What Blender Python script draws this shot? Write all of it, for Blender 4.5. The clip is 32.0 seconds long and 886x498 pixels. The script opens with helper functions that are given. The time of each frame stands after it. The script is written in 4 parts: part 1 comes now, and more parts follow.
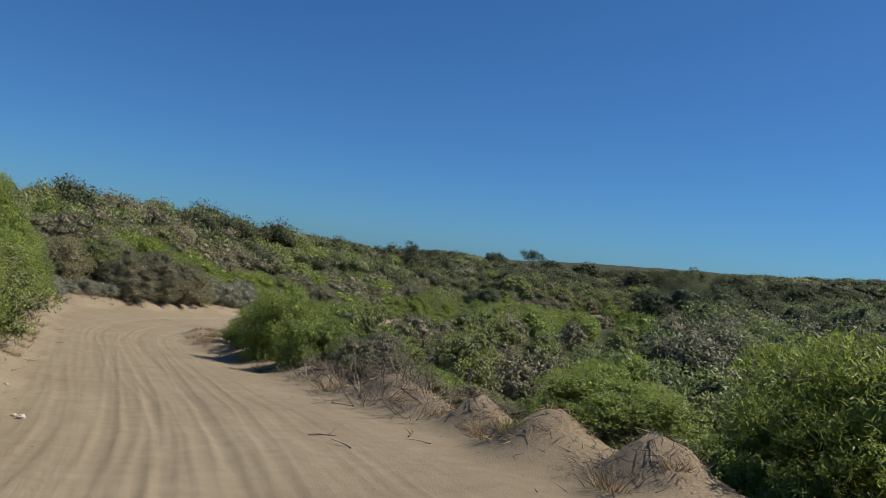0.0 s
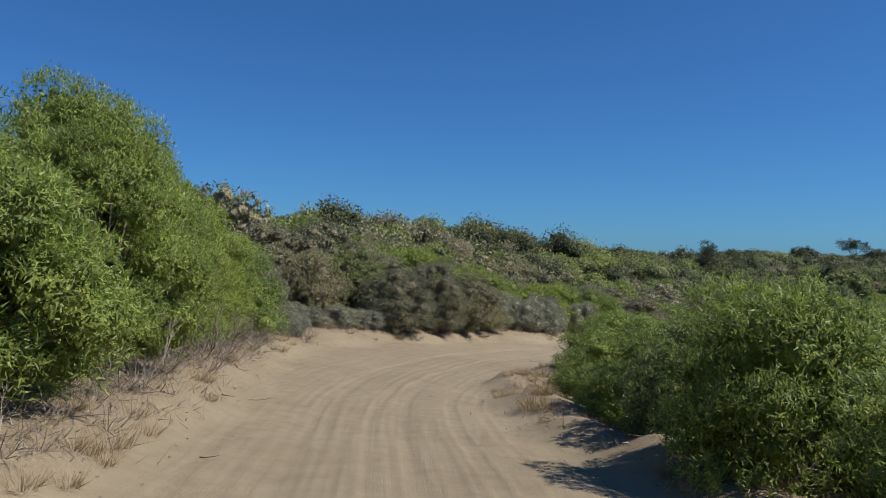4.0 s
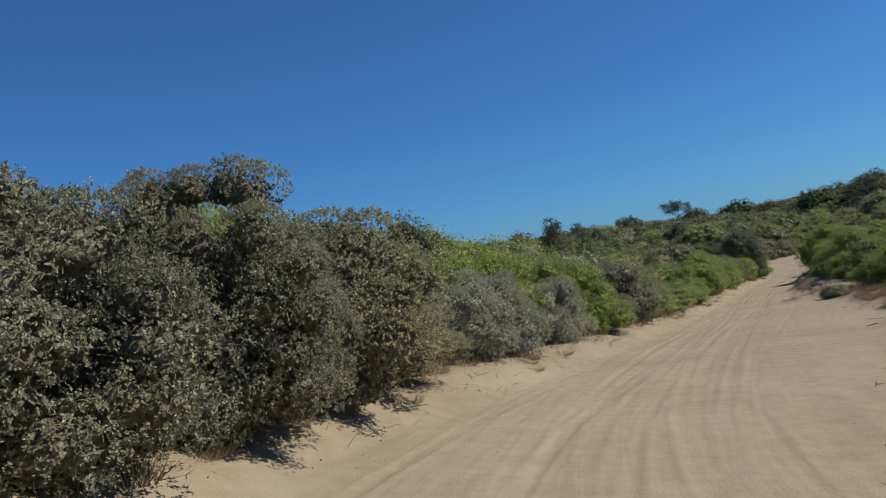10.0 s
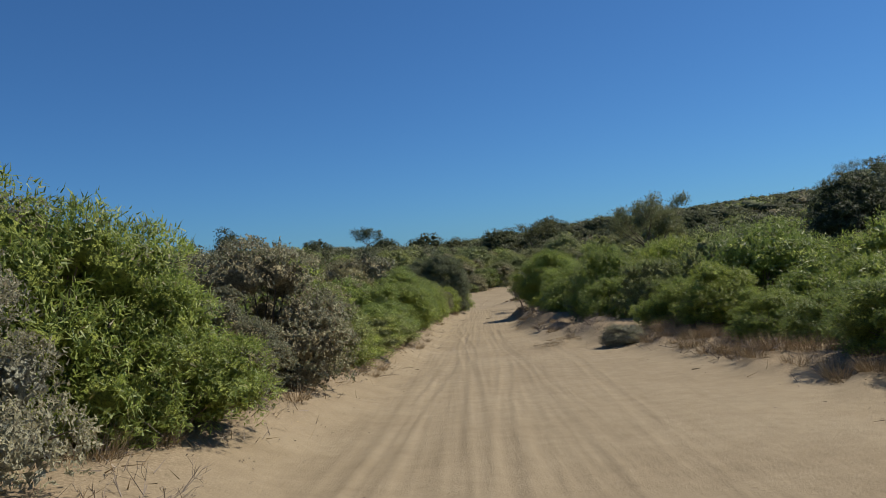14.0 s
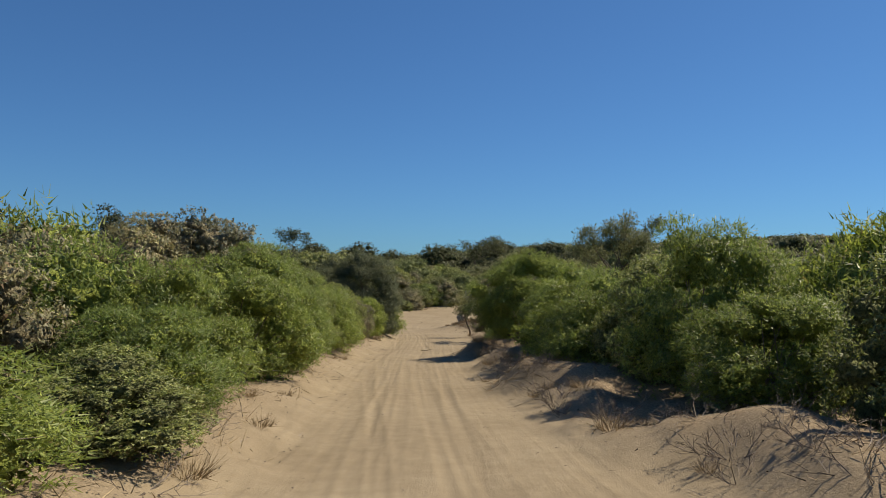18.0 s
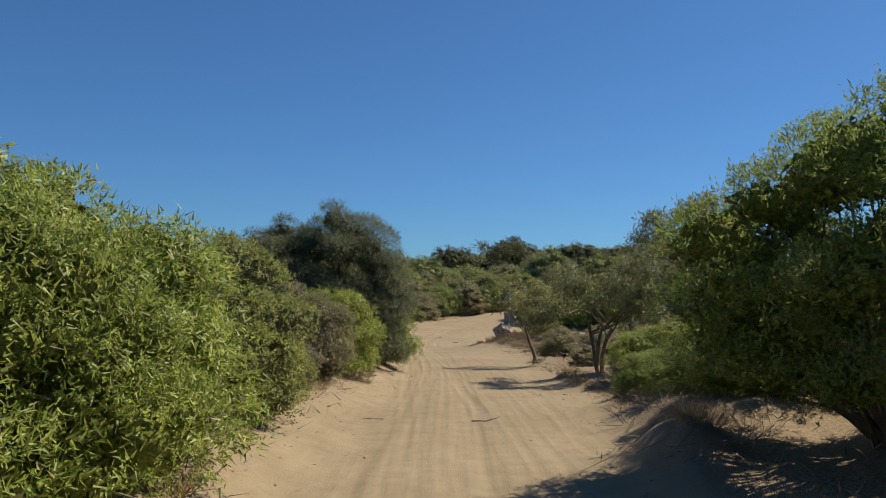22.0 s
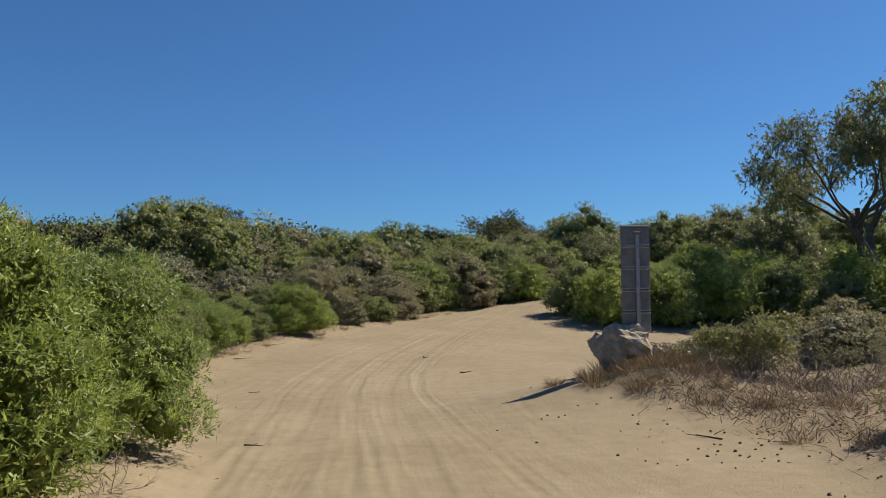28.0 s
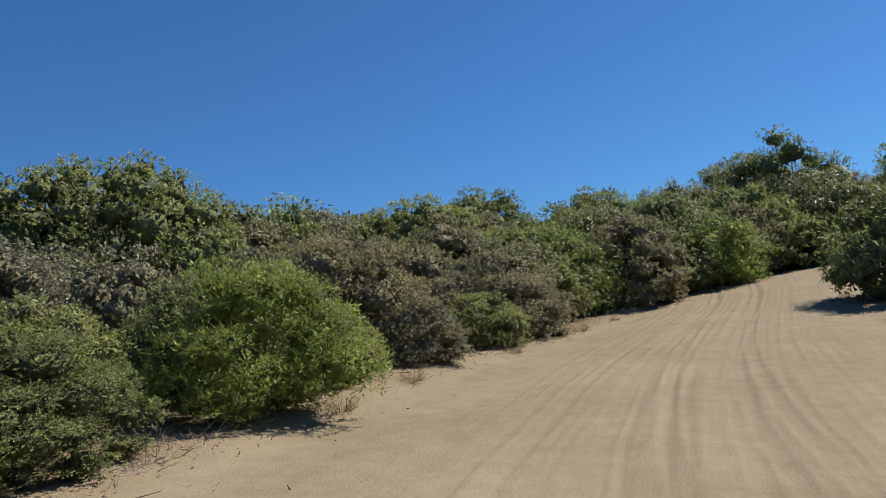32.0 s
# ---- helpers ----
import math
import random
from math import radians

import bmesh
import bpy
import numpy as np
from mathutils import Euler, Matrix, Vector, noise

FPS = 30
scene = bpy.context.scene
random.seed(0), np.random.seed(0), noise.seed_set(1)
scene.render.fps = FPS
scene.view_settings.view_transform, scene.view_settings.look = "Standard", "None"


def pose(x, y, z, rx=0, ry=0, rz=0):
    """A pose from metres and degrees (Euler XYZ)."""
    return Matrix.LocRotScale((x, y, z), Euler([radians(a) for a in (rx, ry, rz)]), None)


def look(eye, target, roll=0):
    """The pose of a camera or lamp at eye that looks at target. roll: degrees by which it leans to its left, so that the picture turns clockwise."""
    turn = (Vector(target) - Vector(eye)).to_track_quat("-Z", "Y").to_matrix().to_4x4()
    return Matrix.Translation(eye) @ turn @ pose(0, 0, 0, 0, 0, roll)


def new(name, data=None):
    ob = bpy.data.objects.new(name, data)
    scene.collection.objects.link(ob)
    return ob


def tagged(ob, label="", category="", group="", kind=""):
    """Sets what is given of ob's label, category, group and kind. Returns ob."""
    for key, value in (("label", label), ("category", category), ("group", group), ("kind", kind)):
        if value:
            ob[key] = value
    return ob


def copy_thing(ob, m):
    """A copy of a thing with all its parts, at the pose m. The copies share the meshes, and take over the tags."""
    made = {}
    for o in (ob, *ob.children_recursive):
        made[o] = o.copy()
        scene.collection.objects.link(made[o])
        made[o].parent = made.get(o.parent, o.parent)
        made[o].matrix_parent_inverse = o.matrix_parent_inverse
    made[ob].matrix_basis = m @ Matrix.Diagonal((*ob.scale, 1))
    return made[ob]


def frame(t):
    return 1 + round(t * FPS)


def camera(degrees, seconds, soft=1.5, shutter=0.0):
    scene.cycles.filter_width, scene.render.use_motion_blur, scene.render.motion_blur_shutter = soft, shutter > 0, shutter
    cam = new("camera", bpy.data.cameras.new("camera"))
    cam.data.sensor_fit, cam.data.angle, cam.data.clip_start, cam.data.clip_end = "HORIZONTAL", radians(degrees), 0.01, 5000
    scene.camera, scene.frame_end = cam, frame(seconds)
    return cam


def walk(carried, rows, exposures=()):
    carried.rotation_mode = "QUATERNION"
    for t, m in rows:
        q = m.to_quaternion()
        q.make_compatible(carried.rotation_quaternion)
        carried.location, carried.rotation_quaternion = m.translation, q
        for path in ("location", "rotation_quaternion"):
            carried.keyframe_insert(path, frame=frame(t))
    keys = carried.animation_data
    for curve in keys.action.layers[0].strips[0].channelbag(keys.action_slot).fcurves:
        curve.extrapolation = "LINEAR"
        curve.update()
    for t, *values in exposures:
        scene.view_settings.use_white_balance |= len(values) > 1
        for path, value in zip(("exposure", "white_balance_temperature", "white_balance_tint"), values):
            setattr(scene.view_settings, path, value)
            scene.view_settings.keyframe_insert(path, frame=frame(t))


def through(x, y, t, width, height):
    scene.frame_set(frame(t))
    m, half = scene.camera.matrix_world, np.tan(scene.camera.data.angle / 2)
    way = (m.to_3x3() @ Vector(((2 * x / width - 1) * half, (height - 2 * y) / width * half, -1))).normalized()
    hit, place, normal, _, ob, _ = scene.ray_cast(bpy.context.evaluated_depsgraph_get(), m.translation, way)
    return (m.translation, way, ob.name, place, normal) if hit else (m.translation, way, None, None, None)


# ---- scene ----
cam = camera(59.8, 32.0, 0.95)
METRES, EYE, TILT, LEAN, TURN = 150.0, 10.0, 0.5, -6.5, 0.0
ROWS = [
    (0.0, 0.0, 0.0, 0.0, 0.0, 0.0, -0.0),
    (0.5, -0.0028, 0.0119, -0.0012, 3.92, 0.09, -0.17),
    (1.0, -0.0063, 0.0241, -0.0022, 7.91, 0.16, 0.2),
    (1.5, -0.0105, 0.037, -0.0031, 11.16, 0.45, 1.23),
    (2.0, -0.0152, 0.0499, -0.0039, 13.9, 1.01, 2.59),
    (2.5, -0.0203, 0.0631, -0.0047, 15.66, 1.44, 3.64),
    (3.0, -0.026, 0.0764, -0.0054, 17.14, 1.76, 4.31),
    (3.5, -0.0318, 0.0897, -0.0061, 18.55, 2.04, 4.74),
    (5.5, -0.0573, 0.141, -0.0088, 22.13, 2.78, 7.46),
    (6.0, -0.064, 0.1542, -0.0094, 22.78, 2.84, 8.28),
    (6.5, -0.0704, 0.1674, -0.0098, 23.28, 2.94, 9.09),
    (7.0, -0.076, 0.1801, -0.0104, 23.4, 3.01, 10.25),
    (7.5, -0.0814, 0.1929, -0.0106, 23.09, 3.27, 11.1),
    (8.0, -0.0858, 0.2059, -0.011, 21.04, 3.29, 12.09),
    (8.5, -0.0896, 0.2194, -0.0115, 18.04, 3.01, 12.87),
    (9.0, -0.0925, 0.2334, -0.0123, 14.51, 2.74, 13.78),
    (9.5, -0.0947, 0.2476, -0.013, 9.73, 2.18, 14.55),
    (10.0, -0.0955, 0.2622, -0.014, 5.43, 1.6, 15.24),
    (10.5, -0.096, 0.2769, -0.0148, 1.52, 0.97, 15.48),
    (11.0, -0.0949, 0.2915, -0.016, -2.44, 0.32, 15.72),
    (11.5, -0.0938, 0.3058, -0.0173, -5.24, 0.17, 15.63),
    (12.0, -0.0916, 0.32, -0.0187, -7.92, -0.5, 15.4),
    (12.5, -0.0888, 0.3337, -0.0203, -10.73, -1.0, 14.66),
    (13.0, -0.0857, 0.3474, -0.0219, -13.56, -1.48, 13.53),
    (13.5, -0.0819, 0.3617, -0.0236, -16.01, -1.68, 12.12),
    (14.0, -0.0773, 0.3767, -0.0255, -17.89, -1.56, 10.34),
    (14.5, -0.0724, 0.392, -0.0271, -19.35, -1.43, 8.66),
    (15.0, -0.0674, 0.407, -0.0288, -20.5, -1.33, 7.74),
    (15.5, -0.0621, 0.4218, -0.0304, -21.26, -1.06, 6.72),
    (17.5, -0.0431, 0.4733, -0.0354, -22.41, -0.71, 4.97),
    (18.0, -0.0376, 0.4898, -0.0372, -22.42, -0.69, 4.86),
    (18.5, -0.0321, 0.5065, -0.0389, -22.33, -0.48, 4.75),
    (19.0, -0.0261, 0.5241, -0.0406, -22.22, -0.26, 4.77),
    (19.5, -0.0202, 0.5416, -0.0424, -22.07, -0.21, 4.91),
    (20.0, -0.0147, 0.5582, -0.044, -22.06, -0.11, 4.95),
    (20.5, -0.0091, 0.5751, -0.0456, -21.86, -0.07, 5.06),
    (21.0, -0.0034, 0.5924, -0.0472, -21.91, 0.12, 5.1),
    (21.5, 0.0021, 0.609, -0.0488, -21.83, 0.23, 5.21),
    (22.0, 0.0075, 0.6252, -0.0503, -21.91, 0.22, 5.13),
    (22.5, 0.0131, 0.6408, -0.0517, -21.75, 0.3, 5.3),
    (23.0, 0.0187, 0.6564, -0.0531, -21.96, 0.34, 5.42),
    (23.5, 0.0246, 0.6723, -0.0546, -22.28, 0.45, 5.48),
    (24.0, 0.0305, 0.6877, -0.056, -22.57, 0.38, 5.28),
    (24.5, 0.0367, 0.7029, -0.0576, -23.1, 0.37, 5.2),
    (25.0, 0.0429, 0.7178, -0.059, -23.61, 0.36, 5.26),
    (25.5, 0.0487, 0.7327, -0.0605, -24.09, 0.25, 5.27),
    (27.5, 0.0731, 0.7963, -0.0661, -24.06, 0.03, 6.02),
    (28.0, 0.0788, 0.8129, -0.0679, -23.68, -0.08, 6.22),
    (28.5, 0.0838, 0.829, -0.0692, -23.01, 0.14, 6.23),
    (29.0, 0.0887, 0.8453, -0.0706, -22.19, 0.24, 6.19),
    (29.5, 0.0934, 0.8617, -0.072, -21.36, 0.38, 6.3),
    (30.0, 0.0981, 0.878, -0.0733, -20.59, 0.45, 6.74),
    (30.5, 0.1027, 0.8946, -0.0746, -19.91, 0.53, 8.07),
    (31.0, 0.107, 0.9113, -0.0756, -19.34, 0.68, 9.35),
    (31.5, 0.1116, 0.9273, -0.0765, -18.87, 0.97, 10.61),
    (32.0, 0.1166, 0.9434, -0.0771, -18.88, 1.74, 11.48),
]
walk(cam, [(t, pose(0, 0, EYE, TILT, LEAN, TURN) @ pose(METRES * x, METRES * y, METRES * z, 90 + pitch, roll, yaw)) for t, x, y, z, yaw, pitch, roll in ROWS],
     [(0.0, .04, 6850, 10), (3.0, .08, 6500, 10), (9.0, .08, 6550, 10), (12.0, .08, 6900, 10), (14.5, .05, 7250, 10), (18.0, .22, 7900, 11), (25.0, .3, 7900, 11), (32.0, .3, 7000, 10)])

# ---- sun, sky ----
SUN_AZ, SUN_EL = 82.0, 48.0
sun = new("sun", bpy.data.lights.new("sun", "SUN"))
sun.data.energy, sun.data.angle, sun.data.color = 5.0, radians(0.55), (1.0, 0.955, 0.89)
sun.matrix_world = look((math.sin(radians(SUN_AZ)) * 60, math.cos(radians(SUN_AZ)) * 60, math.tan(radians(SUN_EL)) * 60), (0, 0, 0))
world = bpy.data.worlds.new("sky")
scene.world = world
world.use_nodes = True
wn, wl = world.node_tree.nodes, world.node_tree.links
sky = wn.new("ShaderNodeTexSky")
sky.sky_type, sky.sun_disc = "NISHITA", False
sky.sun_elevation, sky.sun_rotation = radians(SUN_EL), radians(SUN_AZ)
sky.altitude, sky.air_density, sky.dust_density, sky.ozone_density = 0.0, 0.85, 0.3, 5.0
soft = wn.new("ShaderNodeGamma")
soft.inputs["Gamma"].default_value = .9
wl.new(sky.outputs["Color"], soft.inputs["Color"])
tint = wn.new("ShaderNodeMix")
tint.data_type, tint.blend_type = "RGBA", "MULTIPLY"
tint.inputs[0].default_value, tint.inputs[7].default_value = 1.0, (.385, .84, 1.33, 1)
wl.new(soft.outputs["Color"], tint.inputs[6])
wl.new(tint.outputs[2], wn["Background"].inputs["Color"])
wn["Background"].inputs["Strength"].default_value = 0.08

# ---- lie of the land ----
# terrain begin
ROAD_Y = [-40, -20, 0, 10, 20, 30, 36, 42, 50, 58, 66, 74, 82, 90, 100, 110, 120, 128, 136, 141, 148, 153, 157, 160, 163, 166, 172, 190]
ROAD_X = [6, 3.2, 0.0, -3.18, -7.84, -12.33, -13.76, -14.06, -12.96, -10.66, -7.79, -4.88, -2.13, 0.57, 4.15, 8.18, 12.07, 14.62, 16.89, 18.36, 22.6, 26.6, 30.5, 33.5, 36, 38, 42, 52]
ROAD_Z = [11.5, 10.3, 8.32, 7.31, 6.33, 5.55, 5.16, 4.82, 4.23, 3.61, 3.16, 2.75, 2.33, 1.94, 1.51, 1.08, 0.72, 0.36, 0.07, 0.03, 0.25, 0.55, 0.85, 1.15, 1.45, 1.7, 2.2, 3.2]
CAMBER = [-4, -4, -4, -2, 0.5, 3, 4, 5, 5, 2.5, 0.5, 0, 0, 0, 0, 0, 0, 0, 0.5, 1.5, 1, 0, -2, -6, -6, -2, 0, 0]
# half widths of the bare sand, and the rise of the land beside it
EDGE_L = [3, 3, 3, 3, 2.8, 2.9, 4.6, 4.2, 3.5, 2.9, 2.8, 2.4, 2.1, 1.9, 2.1, 2, 1.8, 2.1, 2.9, 4.3, 5.5, 5.3, 4.5, 4, 3.6, 1.5, 0.8, 0.8]
EDGE_R = [5, 5, 4.8, 4.7, 4.7, 3, 2.7, 2.6, 4, 5.4, 5.8, 4.6, 2.8, 2.8, 3, 3.9, 4.1, 6, 4.6, 12, 18, 3.6, 5, 20, 20, 2, 0.8, 0.8]
RISE_L = [3, 3, 3, 3, 3, 2.6, 2.4, 2.2, 1.8, 1.4, 1.2, 1.2, 1.2, 1.2, 1.2, 1.2, 1.2, 1.2, 1, 1, 1, 1, 1, 1, 1, 1, 1, 1]
RISE_R = [-3.5, -3.5, -3.5, -3.5, -3.2, -2.6, -2, -1.2, -0.4, 0.2, 0.6, 0.6, 0.6, 0.6, 0.6, 0.6, 0.6, 0.6, 0.6, 0.6, 0.8, 1, 1, 1, 1, 1, 1, 1]

# small heaps of sand along the bank: x, y, half width, height
MOUNDS = [(.85, 12.5, .42, .48), (1.6, 10.4, .65, .45), (2.5, 8.4, .5, .55), (-.1, 14.6, .6, .3), (-.7, 16.5, .6, .3), (3.0, 88.4, .8, .22), (4.6, 92.4, .6, .25), (-.9, 77.9, .6, .25), (7.6, 101.2, .7, .3)]

# crest of the dune behind the left bank: x, y, rise
CREST = [(-50, 36, 1.6), (-43, 54, 3.0), (-38, 75, 4.8), (-37.5, 101, 6.4), (-30, 116, 5.2), (-21, 130, 3.4), (-14, 146, 2.4)]


def along(values, y):
    """A smooth course through the stations of the track."""
    ys = np.asarray(y, float)
    return (np.interp(ys - 3, ROAD_Y, values) + np.interp(ys, ROAD_Y, values) * 2 + np.interp(ys + 3, ROAD_Y, values)) / 4


def wave(x, y, scale, seed):
    """Cheap rolling relief, about -1 to 1."""
    a, b = x / scale, y / scale
    return (np.sin(a * 1.3 + b * .7 + seed) + np.sin(-a * .8 + b * 1.5 + seed * 2.1) + np.sin(a * 2.3 - b * 1.9 + seed * .7) * .5 + np.sin(a * .45 + b * 2.9 + seed * 3.3) * .5) / 3


def smooth(v):
    v = np.clip(v, 0, 1)
    return v * v * (3 - 2 * v)


def edges(x, y):
    """How far a place lies past the sand's left and right edge."""
    d = x - along(ROAD_X, y)
    rag = wave(x, y, 1.1, 4.0) * .35 + wave(x, y, .35, 9.0) * .12
    return d, -d - along(EDGE_L, y) + rag, d - along(EDGE_R, y) + rag


def dune(x, y):
    """The dune crest as a rounded ridge along its line."""
    z = np.zeros_like(x)
    for (x0, y0, h0), (x1, y1, h1) in zip(CREST, CREST[1:]):
        dx, dy = x1 - x0, y1 - y0
        s = np.clip(((x - x0) * dx + (y - y0) * dy) / (dx * dx + dy * dy), 0, 1)
        d2 = (x - x0 - s * dx) ** 2 + (y - y0 - s * dy) ** 2
        z = np.maximum(z, (h0 + (h1 - h0) * s) * np.exp(-d2 / 13.5 ** 2))
    return z


def land(x, y):
    """The height of the ground, without the wheel ruts."""
    x, y = np.asarray(x, float), np.asarray(y, float)
    d, left, right = edges(x, y)
    z = along(ROAD_Z, y) - np.tan(np.radians(along(CAMBER, y))) * np.clip(d, -5, 7)
    l, r = np.maximum(left, 0), np.maximum(right, 0)
    bank_l, bank_r = np.interp(y, [0, 128, 138], [.45, .4, .15]), np.interp(y, [0, 10, 20, 34, 48, 70, 78, 103, 110, 117, 128, 137], [.2, .22, .36, .36, .18, .2, .48, .42, .18, .22, .3, .12])
    bank_r = bank_r * np.clip(.8 + .75 * wave(x, y, 1.5, 8.0) + .3 * wave(x, y, .6, 5.0), .2, 1.5)
    z = z + bank_l * smooth((left + .9) / 1.6) + bank_r * smooth((right + .9) / 2.0)
    z = z + along(RISE_L, y) * smooth(l / 16) + np.minimum(.047 * np.maximum(l - 12, 0), 3.5)
    z = z + along(RISE_R, y) * smooth(r / 14) + np.minimum(.075 * np.maximum(r - 14, 0), 15)
    off = smooth((np.maximum(l, r) - .5) / 6)
    far = smooth((np.maximum(l, r) - 15) / 60)
    z = z + off * (wave(x, y, 3.1, 1.0) * .22 + wave(x, y, 9.0, 2.0) * .35) + far * wave(x, y, 34.0, 5.0) * 1.6
    # the dune behind the bank, the ridge beyond the valley, and the far coast
    z = z + dune(x, y)
    z = z + (3.5 * smooth((x + 24) / 30) - 2.0 * smooth((-22 - x) / 16)) * smooth((y - 204) / 42)
    away = np.hypot(x, y - 60)
    z = z + smooth((away - 430) / 1000) * np.interp(np.degrees(np.arctan2(x, y)), [-25, 0, 15, 29, 70, 110], [0, 2, 3, 4, 4, 0])
    # low mounds of bank sand along the right edge
    lump = np.exp(-((right - .3) / .6) ** 2) * np.clip(wave(x, y, .55, 7.0) + .6 * wave(x, y, .21, 2.0), 0, 1)
    z = z + lump * .15 * (1 - smooth((y - 122) / 6))
    # the knoll under the sign
    z = z + .62 * np.exp(-((x - 22.0) ** 2 + (y - 133.9) ** 2) / 5.5)
    for mx, my, mw, mh in MOUNDS:
        z = z + mh * np.exp(-((x - mx) ** 2 + (y - my) ** 2) / (mw * mw))
    z = z + .035 * wave(x, y, 1.6, 3.0) + .012 * wave(x, y, .5, 6.0)
    return z
# terrain end

# ---- materials ----
def material(name, rough=.8, spec=.3):
    m = bpy.data.materials.new(name)
    m.use_nodes = True
    b = m.node_tree.nodes["Principled BSDF"]
    b.inputs["Roughness"].default_value = rough
    b.inputs["Specular IOR Level"].default_value = spec
    return m, m.node_tree.nodes, m.node_tree.links, b


def noise_of(n, l, scale, detail=4, space="Object", rough=.6):
    co = n.new("ShaderNodeTexCoord")
    t = n.new("ShaderNodeTexNoise")
    t.inputs["Scale"].default_value, t.inputs["Detail"].default_value, t.inputs["Roughness"].default_value = scale, detail, rough
    l.new(co.outputs[space], t.inputs["Vector"])
    return t.outputs["Fac"]


def ramp_of(n, l, fac, *stops):
    r = n.new("ShaderNodeValToRGB")
    e = r.color_ramp.elements
    while len(e) < len(stops):
        e.new(.5)
    for k, (p, c) in enumerate(stops):
        e[k].position, e[k].color = p, (*c, 1)
    l.new(fac, r.inputs["Fac"])
    return r.outputs["Color"]


def mixed(n, l, kind, fac, a, b):
    x = n.new("ShaderNodeMix")
    x.data_type, x.blend_type = "RGBA", kind
    for sock, v in ((x.inputs[0], fac), (x.inputs[6], a), (x.inputs[7], b)):
        if isinstance(v, (int, float)):
            sock.default_value = v
        elif isinstance(v, tuple):
            sock.default_value = (*v, 1)
        else:
            l.new(v, sock)
    return x.outputs[2]


def bumped(n, l, b, fac, strength, dist, before=None):
    p = n.new("ShaderNodeBump")
    p.inputs["Strength"].default_value, p.inputs["Distance"].default_value = strength, dist
    l.new(fac, p.inputs["Height"])
    if before:
        l.new(before.outputs["Normal"], p.inputs["Normal"])
    l.new(p.outputs["Normal"], b.inputs["Normal"])
    return p


def leaf_material(name, dark, mid, light, through=.3, rough=.55, dull=(.16, .13, .08), dull_part=.1, apart=.85):
    """Leaves: each one a little different, each plant too, with some through-light."""
    m, n, l, b = material(name, rough, .45)
    geo, info = n.new("ShaderNodeNewGeometry"), n.new("ShaderNodeObjectInfo")
    c = ramp_of(n, l, geo.outputs["Random Per Island"], (0, dull), (dull_part, dark), (.55, mid), (1, light))
    patch = ramp_of(n, l, noise_of(n, l, 1.3, 3), (.35, (.62, .62, .62)), (.65, (1.15, 1.15, 1.1)))
    c = mixed(n, l, "MULTIPLY", .8, c, patch)
    tips = ramp_of(n, l, noise_of(n, l, 7.5, 4), (.36, (.7, .74, .76)), (.64, (1.24, 1.2, 1.1)))
    c = mixed(n, l, "MULTIPLY", .9, c, tips)
    own = ramp_of(n, l, info.outputs["Random"], (0, (.74, .8, .86)), (.35, (.97, .97, 1.0)), (.7, (1.08, 1.06, .96)), (1, (1.22, 1.13, .88)))
    c = mixed(n, l, "MULTIPLY", apart, c, own)
    l.new(c, b.inputs["Base Color"])
    tr, mx = n.new("ShaderNodeBsdfTranslucent"), n.new("ShaderNodeMixShader")
    l.new(c, tr.inputs["Color"])
    mx.inputs[0].default_value = through
    l.new(b.outputs[0], mx.inputs[1])
    l.new(tr.outputs[0], mx.inputs[2])
    l.new(mx.outputs[0], n["Material Output"].inputs["Surface"])
    return m


LEAF = {
    "wattle": leaf_material("wattle_leaf", (.152, .222, .047), (.252, .33, .078), (.4, .475, .135), .45, .5, (0.287, 0.242, 0.123), .08),
    "scrub": leaf_material("scrub_leaf", (0.177, 0.191, 0.110), (0.282, 0.282, 0.173), (0.440, 0.426, 0.283), .36, .6, (0.300, 0.209, 0.140), .2),
    "olive": leaf_material("olive_leaf", (0.165, 0.217, 0.063), (0.274, 0.325, 0.108), (0.456, 0.484, 0.194), .4),
    "silver": leaf_material("silver_leaf", (.248, .242, .176), (.35, .345, .255), (.455, .445, .338), .4, .85, (0.201, 0.165, 0.124), .12, .3),
    "sheoak": leaf_material("sheoak_needle", (.08, .106, .058), (.145, .175, .096), (.24, .262, .15), .3, .7, (.14, .13, .08), .1, .4),
    "dark": leaf_material("dark_tree_leaf", (.06, .075, .034), (.115, .135, .06), (.21, .225, .105), .3, .6),
    "gum": leaf_material("gum_leaf", (0.165, 0.192, 0.080), (0.264, 0.284, 0.125), (0.423, 0.410, 0.205), .4, .42),
}


def twig_material(name, a, b_, scale=9.0):
    m, n, l, b = material(name, .85, .2)
    geo = n.new("ShaderNodeNewGeometry")
    c = ramp_of(n, l, geo.outputs["Random Per Island"], (0, a), (1, b_))
    c = mixed(n, l, "MULTIPLY", .6, c, ramp_of(n, l, noise_of(n, l, scale, 5), (.3, (.55, .52, .5)), (.7, (1.2, 1.15, 1.1))))
    l.new(c, b.inputs["Base Color"])
    bumped(n, l, b, noise_of(n, l, 45, 4), .4, .01)
    return m


BARK = twig_material("grey_bark", (.11, .085, .065), (.2, .165, .13))
DEAD = twig_material("bleached_twig", (.15, .122, .098), (.36, .315, .265))
STRAW = twig_material("dry_straw", (.26, .19, .11), (.46, .37, .23))
DARKTWIG = twig_material("dark_twig", (.07, .055, .042), (.15, .12, .095))


